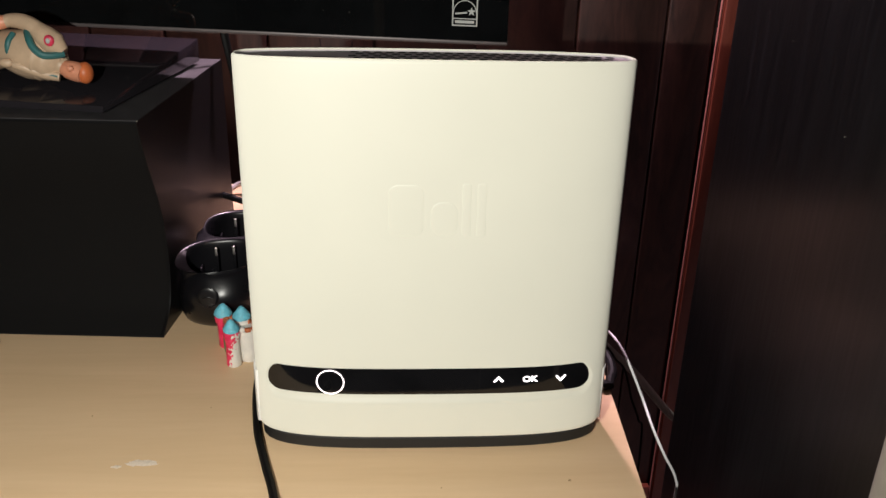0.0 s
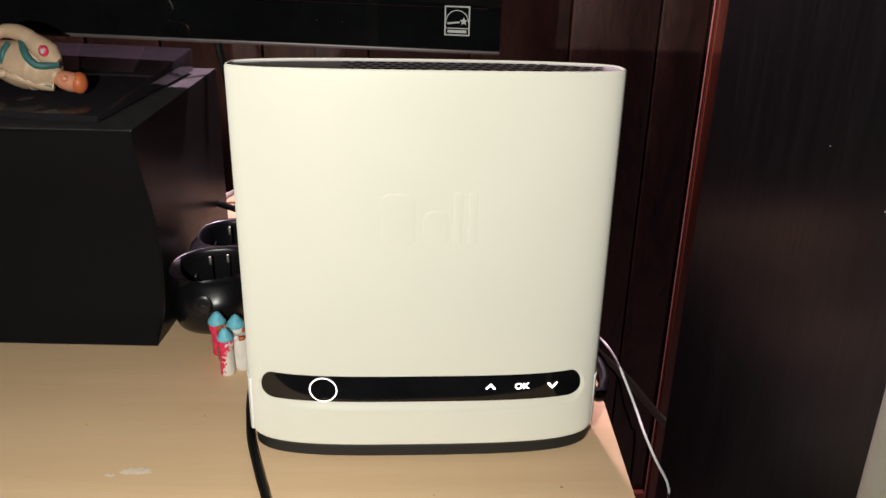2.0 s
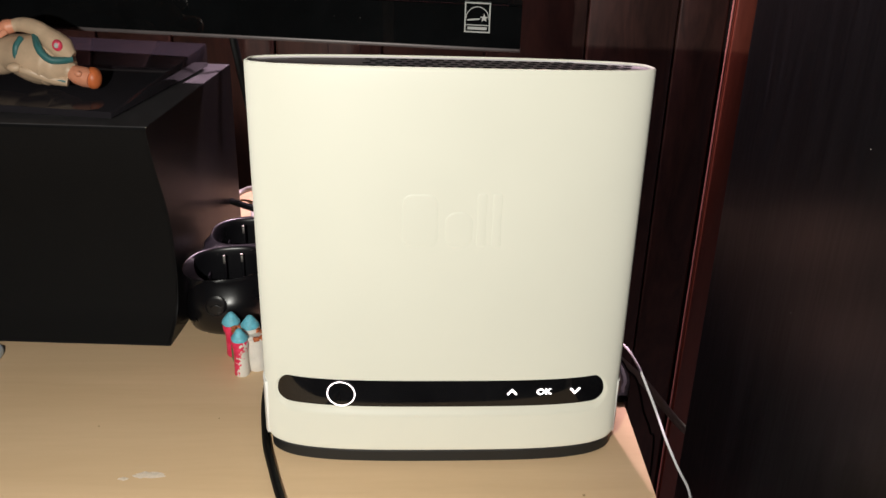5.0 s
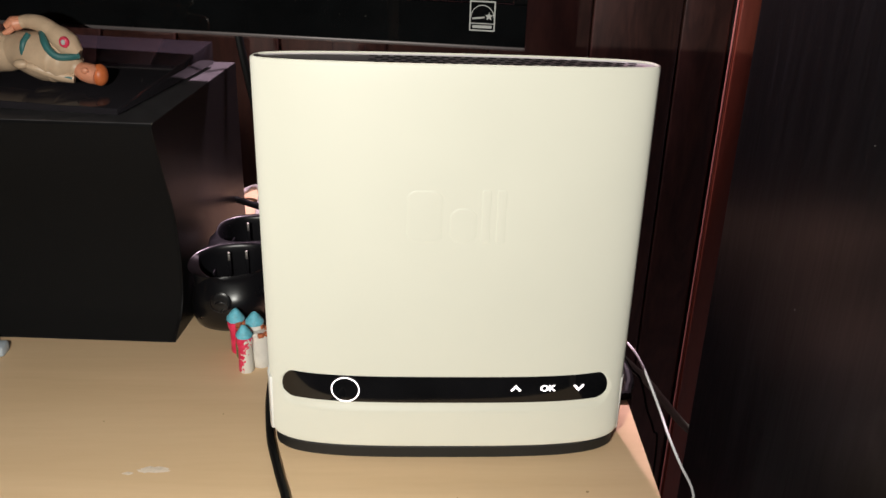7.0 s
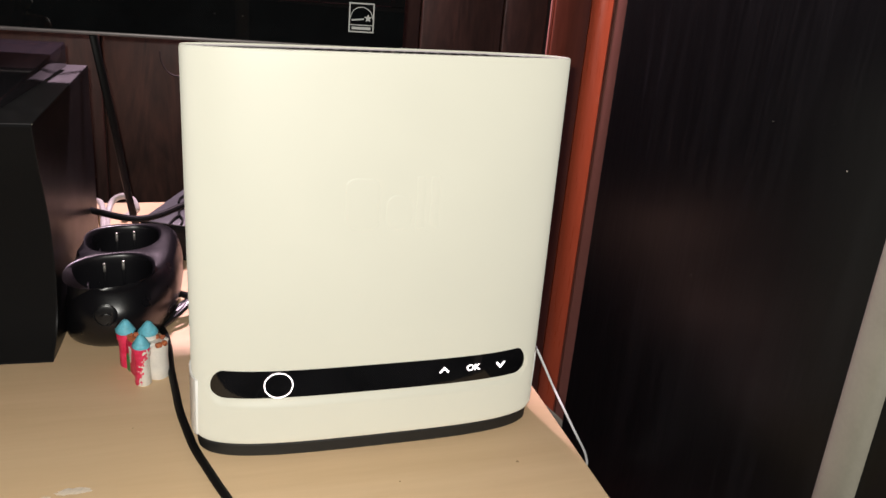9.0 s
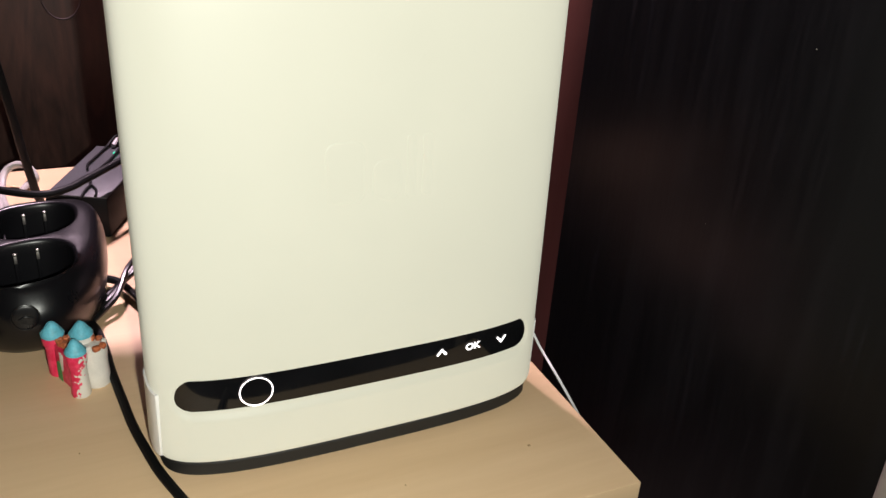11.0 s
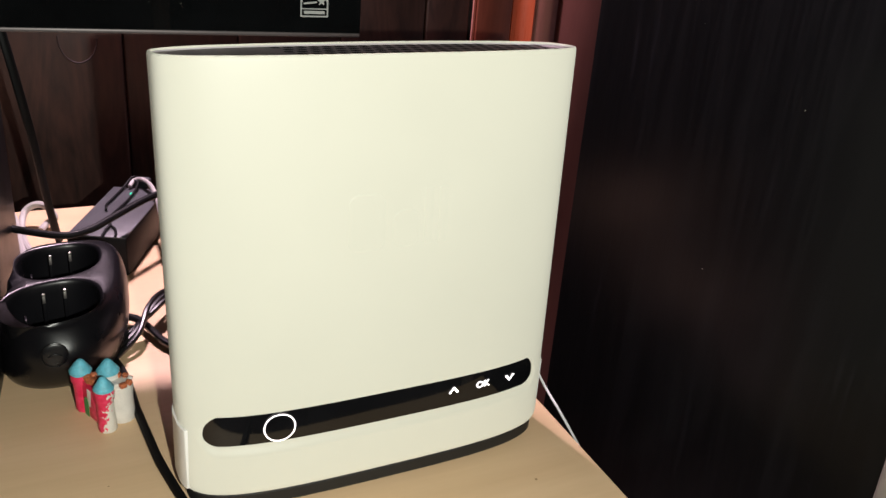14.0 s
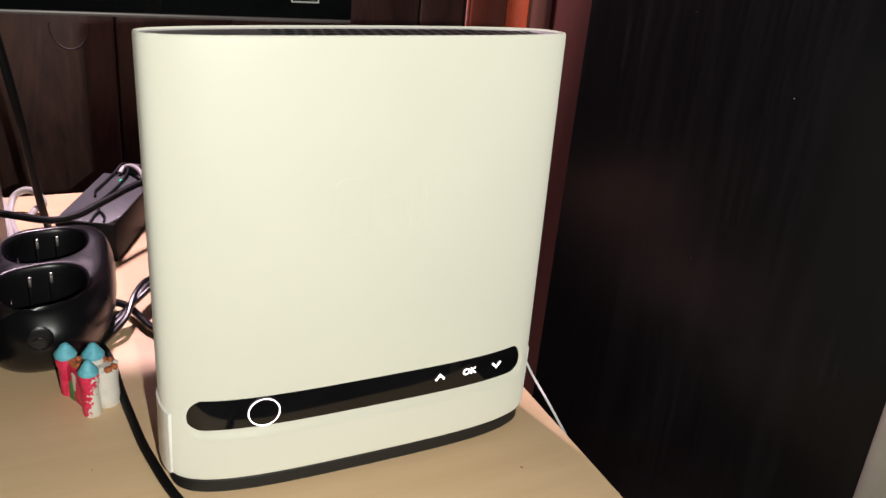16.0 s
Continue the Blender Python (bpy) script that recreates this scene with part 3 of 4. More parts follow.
# ---- glossy player on the speaker ----
player = thing("media_player", (-0.35, 0.83, TOPS + 0.0006), "flat glossy black media player lying on the speaker", "media player")
part("case", prism([(-0.2430, 0.7220), (-0.2025, 0.9120), (-0.45, 0.945), (-0.475, 0.760)], TOPS + 0.0035, 0, 0.0012, top=[0.9620, 0.9790, 0.9800, 0.9635]), M_PIANO, player)
for x, y in ((-0.255, 0.745), (-0.225, 0.895), (-0.44, 0.77), (-0.43, 0.925)):
    part("foot", lathe([(0.006, TOPS + 0.0006), (0.007, TOPS + 0.001), (0.007, TOPS + 0.004)], x, y, 12), M_RUBBER, player)

# ---- toy figure lying on the player: one plain mesh ----
figure = merge(
    (tube([(-0.2815, 0.756, 0.9870), (-0.2760, 0.754, 0.9848), (-0.2700, 0.753, 0.9832), (-0.2645, 0.7515, 0.9820)], (0.0062, 0.0080, 0.0084, 0.0074), 5, 18), 3),
    (ball((-0.2640, 0.7545, 0.9822), (0.0068, 0.0084, 0.0092)), 4),
    (ball((-0.2725, 0.7445, 0.9880), (0.0032, 0.0020, 0.0026), None, 12), 3),
    (ball((-0.2735, 0.7460, 0.9852), (0.0008, 0.0008, 0.0010), None, 8), 4),
    (ball((-0.2765, 0.7470, 0.9810), (0.0008, 0.0008, 0.0010), None, 8), 4),
    (tube([(-0.2800, 0.757, 0.9862), (-0.2840, 0.757, 0.9880), (-0.2880, 0.759, 0.9900)], (0.0072, 0.0080, 0.0090), 5, 16), 1),
    (tube([(-0.2820, 0.758, 0.9880), (-0.2900, 0.760, 0.9905), (-0.2985, 0.763, 0.9935), (-0.3140, 0.766, 0.9955), (-0.3300, 0.772, 0.9975), (-0.3400, 0.775, 0.9970)], (0.0085, 0.0175, 0.0205, 0.0200, 0.0165, 0.0150), 6, 24), 0),
    (ball((-0.3150, 0.778, 0.9830), (0.0170, 0.0120, 0.0125)), 0),
    (tube([(-0.3330, 0.773, 0.9970), (-0.3440, 0.776, 0.9960), (-0.3560, 0.779, 0.9940), (-0.3800, 0.786, 0.990), (-0.4150, 0.795, 0.9850)], (0.0145, 0.0170, 0.0165, 0.0140, 0.0115), 5, 18), 0),
    (tube([(-0.2780, 0.752, 1.0000), (-0.2850, 0.753, 1.0065), (-0.2920, 0.755, 1.0120), (-0.2990, 0.757, 1.0175)], (0.0050, 0.0100, 0.0095, 0.0072), 6, 16), 0),
    (tube([(-0.2970, 0.757, 1.0165), (-0.3040, 0.759, 1.0205), (-0.3120, 0.762, 1.0228), (-0.3210, 0.764, 1.0232), (-0.3270, 0.763, 1.0222)], (0.0070, 0.0068, 0.0066, 0.0058, 0.0050), 5, 14), 0),
    (tube([(-0.3255, 0.763, 1.0225), (-0.3310, 0.762, 1.0215), (-0.3370, 0.760, 1.0185)], (0.0054, 0.0062, 0.0035), 5, 14), 3),
    (tube([(-0.3300, 0.757, 1.0190), (-0.3335, 0.755, 1.0165), (-0.3370, 0.754, 1.0150)], (0.0026, 0.0026, 0.0018), 4, 10), 3),
    (tube([(-0.2840, 0.752, 0.9795), (-0.2930, 0.751, 0.9812), (-0.3020, 0.750, 0.9840), (-0.3120, 0.748, 0.9882), (-0.3190, 0.7475, 0.9905)], (0.0042, 0.0046, 0.0044, 0.0040, 0.0032), 5, 12), 0),
    (ball((-0.3240, 0.7470, 0.9918), (0.0062, 0.0040, 0.0040)), 0),
    (tube([(-0.3065, 0.7560, 1.0160), (-0.3025, 0.7470, 1.0105), (-0.2985, 0.7435, 1.0045), (-0.2920, 0.7425, 0.9995), (-0.2840, 0.7455, 0.9985), (-0.2775, 0.7500, 0.9990)], 0.0030, 5, 10), 2),
    (tube([(-0.3185, 0.7570, 1.0140), (-0.3215, 0.7515, 1.0080), (-0.3225, 0.7510, 1.0000), (-0.3215, 0.7535, 0.9930)], 0.0024, 5, 10), 2),
    (tube([(-0.2850, 0.7490, 0.9800), (-0.2960, 0.7480, 0.9830)], 0.0016, 5, 8), 2),
    (ball((-0.2855, 0.7440, 1.0110), (0.0042, 0.0022, 0.0048), None, 16), 5),
    (ball((-0.2858, 0.7424, 1.0112), (0.0020, 0.0014, 0.0024), None, 12), 6),
)
for v in figure.verts:
    v.co.z -= 0.0006
tagged(link_bm("toy_figure", figure, [M_TOY, M_TOY, M_TEAL, M_SKIN, M_HAIR, M_RED, M_STICKER]), "tan plastic toy figure with teal bands, lying down", "toy")

# ---- dual charger ----
charger = thing("battery_charger", (-0.161, 0.80, TABLE), "black dual battery charging stand with two empty oval pockets", "charger")
# plan extents of the moulded body, level by level: z, west, east, front, back
LEVELS = (
    (0.7502, -0.2045, -0.1170, 0.7310, 0.8585), (0.7535, -0.2080, -0.1140, 0.7262, 0.8615), (0.7600, -0.2085, -0.1112, 0.7205, 0.8645), (0.7690, -0.2075, -0.1092, 0.7160, 0.8665),
    (0.7790, -0.2055, -0.1080, 0.7125, 0.8680), (0.7870, -0.2038, -0.1080, 0.7120, 0.8680), (0.7940, -0.2026, -0.1090, 0.7145, 0.8670), (0.7995, -0.2015, -0.1106, 0.7175, 0.8655),
    (0.8030, -0.2010, -0.1122, 0.7198, 0.8640), (0.8052, -0.2005, -0.1136, 0.7214, 0.8628), (0.8068, -0.2001, -0.1150, 0.7228, 0.8618), (0.8079, -0.1997, -0.1163, 0.7240, 0.8610),
    (0.8086, -0.1993, -0.1175, 0.7250, 0.8603), (0.8092, -0.1990, -0.1186, 0.7258, 0.8597),
)


def rise(y):
    """The top slopes up towards the rear pocket and bends down behind it."""
    return 0.0003 + 0.104 * (y - 0.7575) - 3.4 * max(0.0, y - 0.82) ** 2


rings = []
for z, west, east, front, back in LEVELS:
    ring = []
    share = min(1.0, max(0.0, (z - 0.775) / 0.030))
    for i in range(96):
        a = 2 * math.pi * i / 96
        c, q = math.cos(a), math.sin(a)
        power = 2.3 if q < 0 else 3.2
        y = 0.800 + (0.800 - front if q < 0 else back - 0.800) * math.copysign(abs(q) ** (2 / power), q)
        notch = share * 0.0060 * math.exp(-((y - 0.7885) / 0.0070) ** 2)
        waist = notch + 0.0055 * min(1.0, max(0.0, (y - 0.79) / 0.03))
        x = (west + east) / 2 + 0.125 * (y - 0.79) + ((east - west) / 2 - (waist if c < 0 else 0.0)) * math.copysign(abs(c) ** (2 / power), c)
        ring.append(Vector((x, y, z + share * rise(y))))
    rings.append(ring)
bm = loft(rings, cap=False)
bm.verts.ensure_lookup_table()
bm.faces.new(bm.verts[:96][::-1])
edge_loop = [e for e in bm.edges if e.is_boundary]
POCKETS = ((-0.1675, 0.7572, 0.0380, 0.0304), (-0.1572, 0.8197, 0.0342, 0.0297))


def pocket_ring(cx, cy, rx, ry, drop):
    ring = []
    for i in range(64):
        a = 2 * math.pi * i / 64
        c, q = math.cos(a), math.sin(a)
        x, y = rx * math.copysign(abs(c) ** (2 / 2.5), c), ry * math.copysign(abs(q) ** (2 / 2.3), q)
        y += cy + 0.14 * x
        ring.append(bm.verts.new((cx + x, y, 0.8110 + rise(y) - drop)))
    return ring


mouths = [pocket_ring(*pocket, 0.0) for pocket in POCKETS]
for ring in mouths:
    edge_loop += [bm.edges.new((ring[i], ring[(i + 1) % 64])) for i in range(64)]
heights = {v: v.co.z for e in edge_loop for v in e.verts}
for v in heights:
    v.co.z = 0.81
bmesh.ops.triangle_fill(bm, use_beauty=True, use_dissolve=False, edges=edge_loop, normal=(0, 0, 1))
for v, z in heights.items():
    v.co.z = z
bmesh.ops.delete(bm, geom=[f for f in bm.faces if any(all(v in mouth for v in f.verts) for mouth in mouths)], context="FACES_ONLY")
for mouth, (cx, cy, rx, ry) in zip(mouths, POCKETS):
    rows = [mouth] + [pocket_ring(cx, cy, rx - d, ry - d, drop) for d, drop in ((0.0005, 0.0001), (0.0013, 0.0005), (0.0021, 0.0013), (0.0026, 0.0024), (0.0030, 0.0042), (0.0036, 0.0090), (0.0055, 0.038))]
    for a, b in zip(rows, rows[1:]):
        for i in range(64):
            bm.faces.new((a[i], a[(i + 1) % 64], b[(i + 1) % 64], b[i]))
    bm.faces.new(rows[-1])
body = part("body", bm, M_CHARGER, charger, sharp=40)
PINS = ((-0.1725, 0.7695, 0.8122), (-0.1569, 0.7742, 0.8118), (-0.1633, 0.8255, 0.8186), (-0.1479, 0.8295, 0.8178))
for x, y, z in PINS:
    blade = merge(box((x - 0.0011, y, z - 0.0085), (x + 0.0011, y + 0.0010, z - 0.0010), 0.0004), ball((x, y + 0.0004, z - 0.0010), (0.0016, 0.0011, 0.0014), None, 10))
    part("contact_pin", blade, M_PIN, charger, "shiny metal contact pin")
    part("pin_rib", box((x - 0.0013, y + 0.0011, z - 0.0345), (x + 0.0013, y + 0.0030, z - 0.0070), 0.0004), M_CHARGER, charger)
for x, y in ((-0.1870, 0.7640), (-0.1790, 0.8250)):
    part("pocket_rib", box((x - 0.0007, y, 0.780), (x + 0.0007, y + 0.0090, 0.7930 + rise(y)), 0.0003), M_CHARGER, charger)
tilt = Matrix.Translation((-0.1705, 0.7124, 0.7898)) @ Matrix.Rotation(radians(-8), 4, "X")
badge = part("round_badge", ball((0, 0, 0), (0.0090, 0.0012, 0.0090), tilt, 28), M_CHARGER, charger, "round plain raised badge")
part("badge_rim", tube([tilt @ Vector((0.0092 * math.cos(radians(a)), -0.0004, 0.0092 * math.sin(radians(a)))) for a in range(0, 361, 20)], 0.0004, 3, 8), M_CHARGER, badge)
part("badge_mark", tube([tilt @ Vector((-0.0045, -0.0011, -0.001)), tilt @ Vector((0.0, -0.0014, 0.001)), tilt @ Vector((0.0045, -0.0011, -0.001))], 0.0008, 4, 8), M_CHARGER, badge)

# ---- toy castle ----
castle = thing("toy_castle", (-0.145, 0.682, TABLE), "small red and white toy castle with blue cone roofs", "toy")


def painted(name, centre, way, edge):
    """White plaster with a ragged coat of red paint on the side that faces (way), flaked in places."""
    m, n, l, b = nodes_of(name)
    co, off, dot = n.new("ShaderNodeTexCoord"), n.new("ShaderNodeVectorMath"), n.new("ShaderNodeVectorMath")
    off.operation, dot.operation = "SUBTRACT", "DOT_PRODUCT"
    off.inputs[1].default_value = (centre[0], centre[1], TABLE)
    dot.inputs[1].default_value = way
    l.new(co.outputs["Object"], off.inputs[0])
    l.new(off.outputs[0], dot.inputs[0])
    rag, flake, add, less = n.new("ShaderNodeTexNoise"), n.new("ShaderNodeTexNoise"), n.new("ShaderNodeMath"), n.new("ShaderNodeMath")
    rag.inputs["Scale"].default_value, rag.inputs["Detail"].default_value = 190, 3
    flake.inputs["Scale"].default_value, flake.inputs["Detail"].default_value = 420, 4
    l.new(co.outputs["Object"], rag.inputs["Vector"])
    l.new(co.outputs["Object"], flake.inputs["Vector"])
    add.operation = "MULTIPLY_ADD"
    add.inputs[1].default_value = 0.011
    l.new(rag.outputs[0], add.inputs[0])
    l.new(dot.outputs["Value"], add.inputs[2])
    less.operation = "MULTIPLY_ADD"
    less.inputs[1].default_value = -0.014
    l.new(flake.outputs[0], less.inputs[0])
    l.new(add.outputs[0], less.inputs[2])
    cut = n.new("ShaderNodeMapRange")
    cut.inputs[1].default_value, cut.inputs[2].default_value = edge, edge + 0.0007
    l.new(less.outputs[0], cut.inputs[0])
    tone = n.new("ShaderNodeValToRGB")
    tone.color_ramp.elements[0].position, tone.color_ramp.elements[1].position = 0.35, 0.7
    tone.color_ramp.elements[0].color, tone.color_ramp.elements[1].color = (0.70, 0.010, 0.066, 1), (0.92, 0.068, 0.165, 1)
    l.new(rag.outputs[0], tone.inputs[0])
    mix = n.new("ShaderNodeMix")
    mix.data_type = "RGBA"
    mix.inputs[6].default_value = (0.76, 0.72, 0.65, 1)
    l.new(cut.outputs[0], mix.inputs[0])
    l.new(tone.outputs[0], mix.inputs[7])
    l.new(mix.outputs[2], b.inputs["Base Color"])
    b.inputs["Roughness"].default_value = 0.42
    bp = n.new("ShaderNodeBump")
    bp.inputs["Strength"].default_value, bp.inputs["Distance"].default_value = 0.5, 0.0006
    l.new(flake.outputs[0], bp.inputs["Height"])
    l.new(bp.outputs[0], b.inputs["Normal"])
    return m


def tower(x, y, r, top, tip, roof, lean, material, label, seed, tread=(0.0, 0.0)):
    """A crooked hand-made tower under a blunt cone roof with a lip."""
    h = top - TABLE
    shaft = lathe([(r * 0.95, TABLE), (r * 1.04, TABLE + 0.0012), (r * 1.00, TABLE + h * 0.22), (r * 0.94, TABLE + h * 0.55), (r * 0.97, TABLE + h * 0.70), (r * 1.12, TABLE + h * 0.78), (r * 1.14, TABLE + h * 0.92), (r * 1.0, top)], x, y, 26, 0.03, seed)
    for v in shaft.verts:
        v.co.x += tread[0] * (top - v.co.z) / h
        v.co.y += tread[1] * (top - v.co.z) / h
    t = part("tower", shaft, material, castle, label)
    bm = lathe([(roof * 0.80, top - 0.0012), (roof * 0.98, top - 0.0010), (roof * 1.02, top + 0.0004), (roof * 0.96, top + 0.0016), (roof * 0.70, top + (tip - top) * 0.46), (roof * 0.42, top + (tip - top) * 0.78), (roof * 0.29, tip - 0.0010), (roof * 0.10, tip - 0.0001)], x, y, 20, 0.055, seed + 3)
    for v in bm.verts:
        v.co.x += lean[0] * (v.co.z - top)
        v.co.y += lean[1] * (v.co.z - top)
    part("roof", bm, M_BLUE, castle, "light blue cone roof")
    return t


TOWER_A, TOWER_B, TOWER_C, DRUM = (-0.1553, 0.6972), (-0.1372, 0.6870), (-0.1428, 0.6663), (-0.1310, 0.6766)
tower(*TOWER_A, 0.0066, 0.7824, 0.7924, 0.0080, (0.02, 0.0), painted("red_tower_paint", TOWER_A, (-0.35, -0.5, 0.25), -0.0058), "red painted tower, white at the foot", 5, (0.0015, 0.0))
tower(*TOWER_B, 0.0070, 0.7850, 0.7948, 0.0080, (0.0, 0.03), M_WHITEPAINT, "white plaster tower", 9)
tower(*TOWER_C, 0.0062, 0.7838, 0.7936, 0.0070, (-0.03, 0.0), painted("half_red_tower_paint", TOWER_C, (-0.85, 0.25, 0.20), -0.0010), "tower painted red on one side, white on the other", 14, (0.0006, -0.0014))
part("round_bastion", lathe([(0.0088, TABLE), (0.0095, TABLE + 0.0014), (0.0091, 0.759), (0.0088, 0.769), (0.0093, 0.7762), (0.0091, 0.7798), (0.0074, 0.7806)], *DRUM, 28, 0.025, 21), M_WHITEPAINT, castle, "white plaster bastion")
# the gate wall between two towers
side = Vector((TOWER_C[0] - TOWER_A[0], TOWER_C[1] - TOWER_A[1], 0)).normalized()
face = Vector((side.y, -side.x, 0))
if face.x > 0:
    face = -face
corner = Vector((TOWER_A[0], TOWER_A[1], 0)) - face * 0.0055
wm = Matrix(((side.x, face.x, 0, corner.x), (side.y, face.y, 0, corner.y), (0, 0, 1, TABLE), (0, 0, 0, 1)))
part("gate_wall", box((0.001, -0.004, 0.0), (0.0300, 0.0080, 0.0285), 0.0012, wm), painted("red_wall_paint", (-0.1500, 0.6860), (-0.5, -0.2, 0.35), -0.0070), castle, "red painted gate wall")
gate = [(0.0105 + 0.0030 * c, z) for c, z in ((-1, 0.0005), (-1, 0.0120), (-0.75, 0.0148), (0, 0.0165), (0.75, 0.0148), (1, 0.0120), (1, 0.0005))]
for name, grow, lift, material, label in (("gate_frame", 1.35, 0.0079, M_WHITEPAINT, "white gate surround"), ("gate", 1.0, 0.0084, M_GREEN, "small green gate")):
    outer = [(0.0105 + (u - 0.0105) * grow, z * (1 + (grow - 1) * 0.35)) for u, z in gate]
    part(name, loft([[wm @ Vector((u, 0.0070, z)) for u, z in outer], [wm @ Vector((u, lift, z)) for u, z in outer]]), material, castle, label)
rng = random.Random(8)


def lump(x, y, z, size, material):
    bm = box((-size, -size, -size), (size, size, size), size * 0.55, None, 3)
    bm.transform(Matrix.Diagonal((rng.uniform(0.8, 1.2), rng.uniform(0.8, 1.2), rng.uniform(0.8, 1.2), 1)))
    bm.transform(Matrix.Translation((x, y, z)) @ Matrix.Rotation(rng.uniform(0, 3), 4, "Z") @ Matrix.Rotation(rng.uniform(-0.4, 0.4), 4, "X"))
    part("battlement", bm, material, castle)


for k in range(6):
    a = radians(-120 + 42 * k)
    lump(DRUM[0] + 0.0074 * math.cos(a), DRUM[1] + 0.0074 * math.sin(a), 0.7813, 0.0022, M_BROWNPAINT if k % 3 else M_WHITEPAINT)
for u, v in ((0.0075, 0.0045), (0.0120, 0.0055), (0.0160, 0.0040), (0.009, -0.0005), (0.0145, -0.0015), (0.0120, -0.0060), (0.0070, -0.0060)):
    p = wm @ Vector((u, v, 0))
    lump(p.x, p.y, 0.7798, 0.0025, M_BROWNPAINT)
part("courtyard", lathe([(0.0105, 0.7600), (0.0110, 0.7740), (0.0085, 0.7765)], -0.1425, 0.6865, 18, 0.05, 33), M_WHITEPAINT, castle)

# ---- power adapter behind the modem ----
adapter = thing("power_adapter", (-0.0927, 0.966, TABLE), "dark grey power adapter block lying on the table behind the modem", "power adapter")
am = Matrix.Translation((-0.1191, 0.9215, TABLE)) @ Matrix.Rotation(radians(-26), 4, "Z")
part("case", box((-0.0285, 0.0, 0.0), (0.0285, 0.131, 0.0395), 0.002, am), M_DARKBRICK, adapter, "black lower shell")
# the top plate is a paler grey than the case below
part("top_cover", box((-0.0278, 0.0007, 0.0388), (0.0278, 0.1303, 0.0404), 0.0007, am), M_BRICK, adapter, "grey top, paler than the sides")
part("strain_relief", box((-0.0070, 0.1312, 0.018), (0.0090, 0.1460, 0.0490), 0.0030, am), M_BRICK, adapter)
led = am @ Vector((-0.0026, 0.1122, 0.0))
part("status_light", lathe([(0.0022, TABLE + 0.0402), (0.0022, TABLE + 0.0410), (0.0014, TABLE + 0.0416)], led.x, led.y, 14), M_GREENLED, adapter, "small green light")

# ---- cables ----


def cable(label, points, r, material, flat=1.0, steps=8):
    bm = tube(points, r, steps, 10, flat)
    return tagged(link_bm("cable", bm, material), label, "cable")


cable("black round cable lying on the table beside the modem", [(-0.135, 0.775, 0.7535), (-0.1275, 0.755, 0.7535), (-0.1235, 0.738, 0.7535), (-0.1212, 0.710, 0.7535), (-0.1205, 0.680, 0.7535), (-0.1182, 0.645, 0.7535), (-0.1160, 0.615, 0.7535), (-0.1125, 0.590, 0.7535), (-0.1075, 0.562, 0.7535), (-0.1005, 0.537, 0.7535), (-0.0940, 0.515, 0.7535), (-0.0892, 0.500, 0.7535), (-0.0825, 0.474, 0.7535), (-0.0780, 0.452, 0.7520), (-0.0765, 0.4420, 0.742), (-0.0765, 0.440, 0.68)], 0.0031, M_CABLE)
cable("black cable hanging down behind the television", [(-0.184, 0.930, 1.03), (-0.178, 0.922, 0.985), (-0.171, 0.922, 0.940), (-0.163, 0.935, 0.880), (-0.157, 0.965, 0.820), (-0.151, 0.990, 0.772), (-0.148, 1.005, 0.754)], 0.0042, M_CABLE, 0.7)
cable("black cable drooping across behind the charger", [(-0.225, 0.955, 0.815), (-0.198, 0.915, 0.813), (-0.176, 0.897, 0.812), (-0.148, 0.880, 0.812), (-0.126, 0.888, 0.812), (-0.105, 0.908, 0.813), (-0.063, 0.950, 0.814), (-0.030, 0.975, 0.808), (0.010, 0.960, 0.780), (0.03, 0.90, 0.754)], 0.0034, M_CABLE)
cable("white cable in a loose loop on the table", [(-0.170, 0.960, 0.754), (-0.177, 0.988, 0.754), (-0.181, 1.016, 0.755), (-0.181, 1.045, 0.758), (-0.177, 1.060, 0.766), (-0.169, 1.062, 0.772), (-0.160, 1.058, 0.774), (-0.152, 1.052, 0.770), (-0.149, 1.045, 0.762), (-0.156, 1.050, 0.756), (-0.164, 1.035, 0.754)], 0.0036, M_WHITECABLE)
cable("white cable in a loose loop on the table", [(-0.225, 1.050, 0.754), (-0.205, 1.070, 0.762), (-0.191, 1.062, 0.767), (-0.186, 1.040, 0.763), (-0.185, 1.012, 0.756), (-0.183, 0.985, 0.754), (-0.184, 0.955, 0.754)], 0.0034, M_WHITECABLE)
cable("thin white cord looping over the power adapter", [(-0.072, 1.038, 0.7935), (-0.066, 1.046, 0.797), (-0.058, 1.038, 0.800), (-0.053, 1.018, 0.800), (-0.052, 0.985, 0.797), (-0.055, 0.945, 0.788), (-0.056, 0.915, 0.765), (-0.055, 0.895, 0.754)], 0.0024, M_WHITECABLE)
cable("thin black wire in a loop on the power adapter", [(-0.116, 0.912, 0.7915), (-0.109, 0.930, 0.7925), (-0.104, 0.940, 0.7925), (-0.103, 0.956, 0.7930), (-0.097, 0.968, 0.7935), (-0.091, 0.979, 0.7930), (-0.077, 1.006, 0.7925), (-0.066, 1.030, 0.7950), (-0.0625, 1.046, 0.7990), (-0.068, 1.050, 0.7990), (-0.079, 1.037, 0.7930), (-0.095, 1.006, 0.7925), (-0.101, 0.994, 0.7925), (-0.103, 0.980, 0.7925)], 0.0013, M_CABLE, 1.0, 5)
cable("short black wire end on the power adapter", [(-0.1045, 0.9415, 0.7922), (-0.1015, 0.9330, 0.7922), (-0.1010, 0.9215, 0.7920), (-0.1030, 0.9130, 0.7918)], 0.0012, M_CABLE, 1.0, 5)
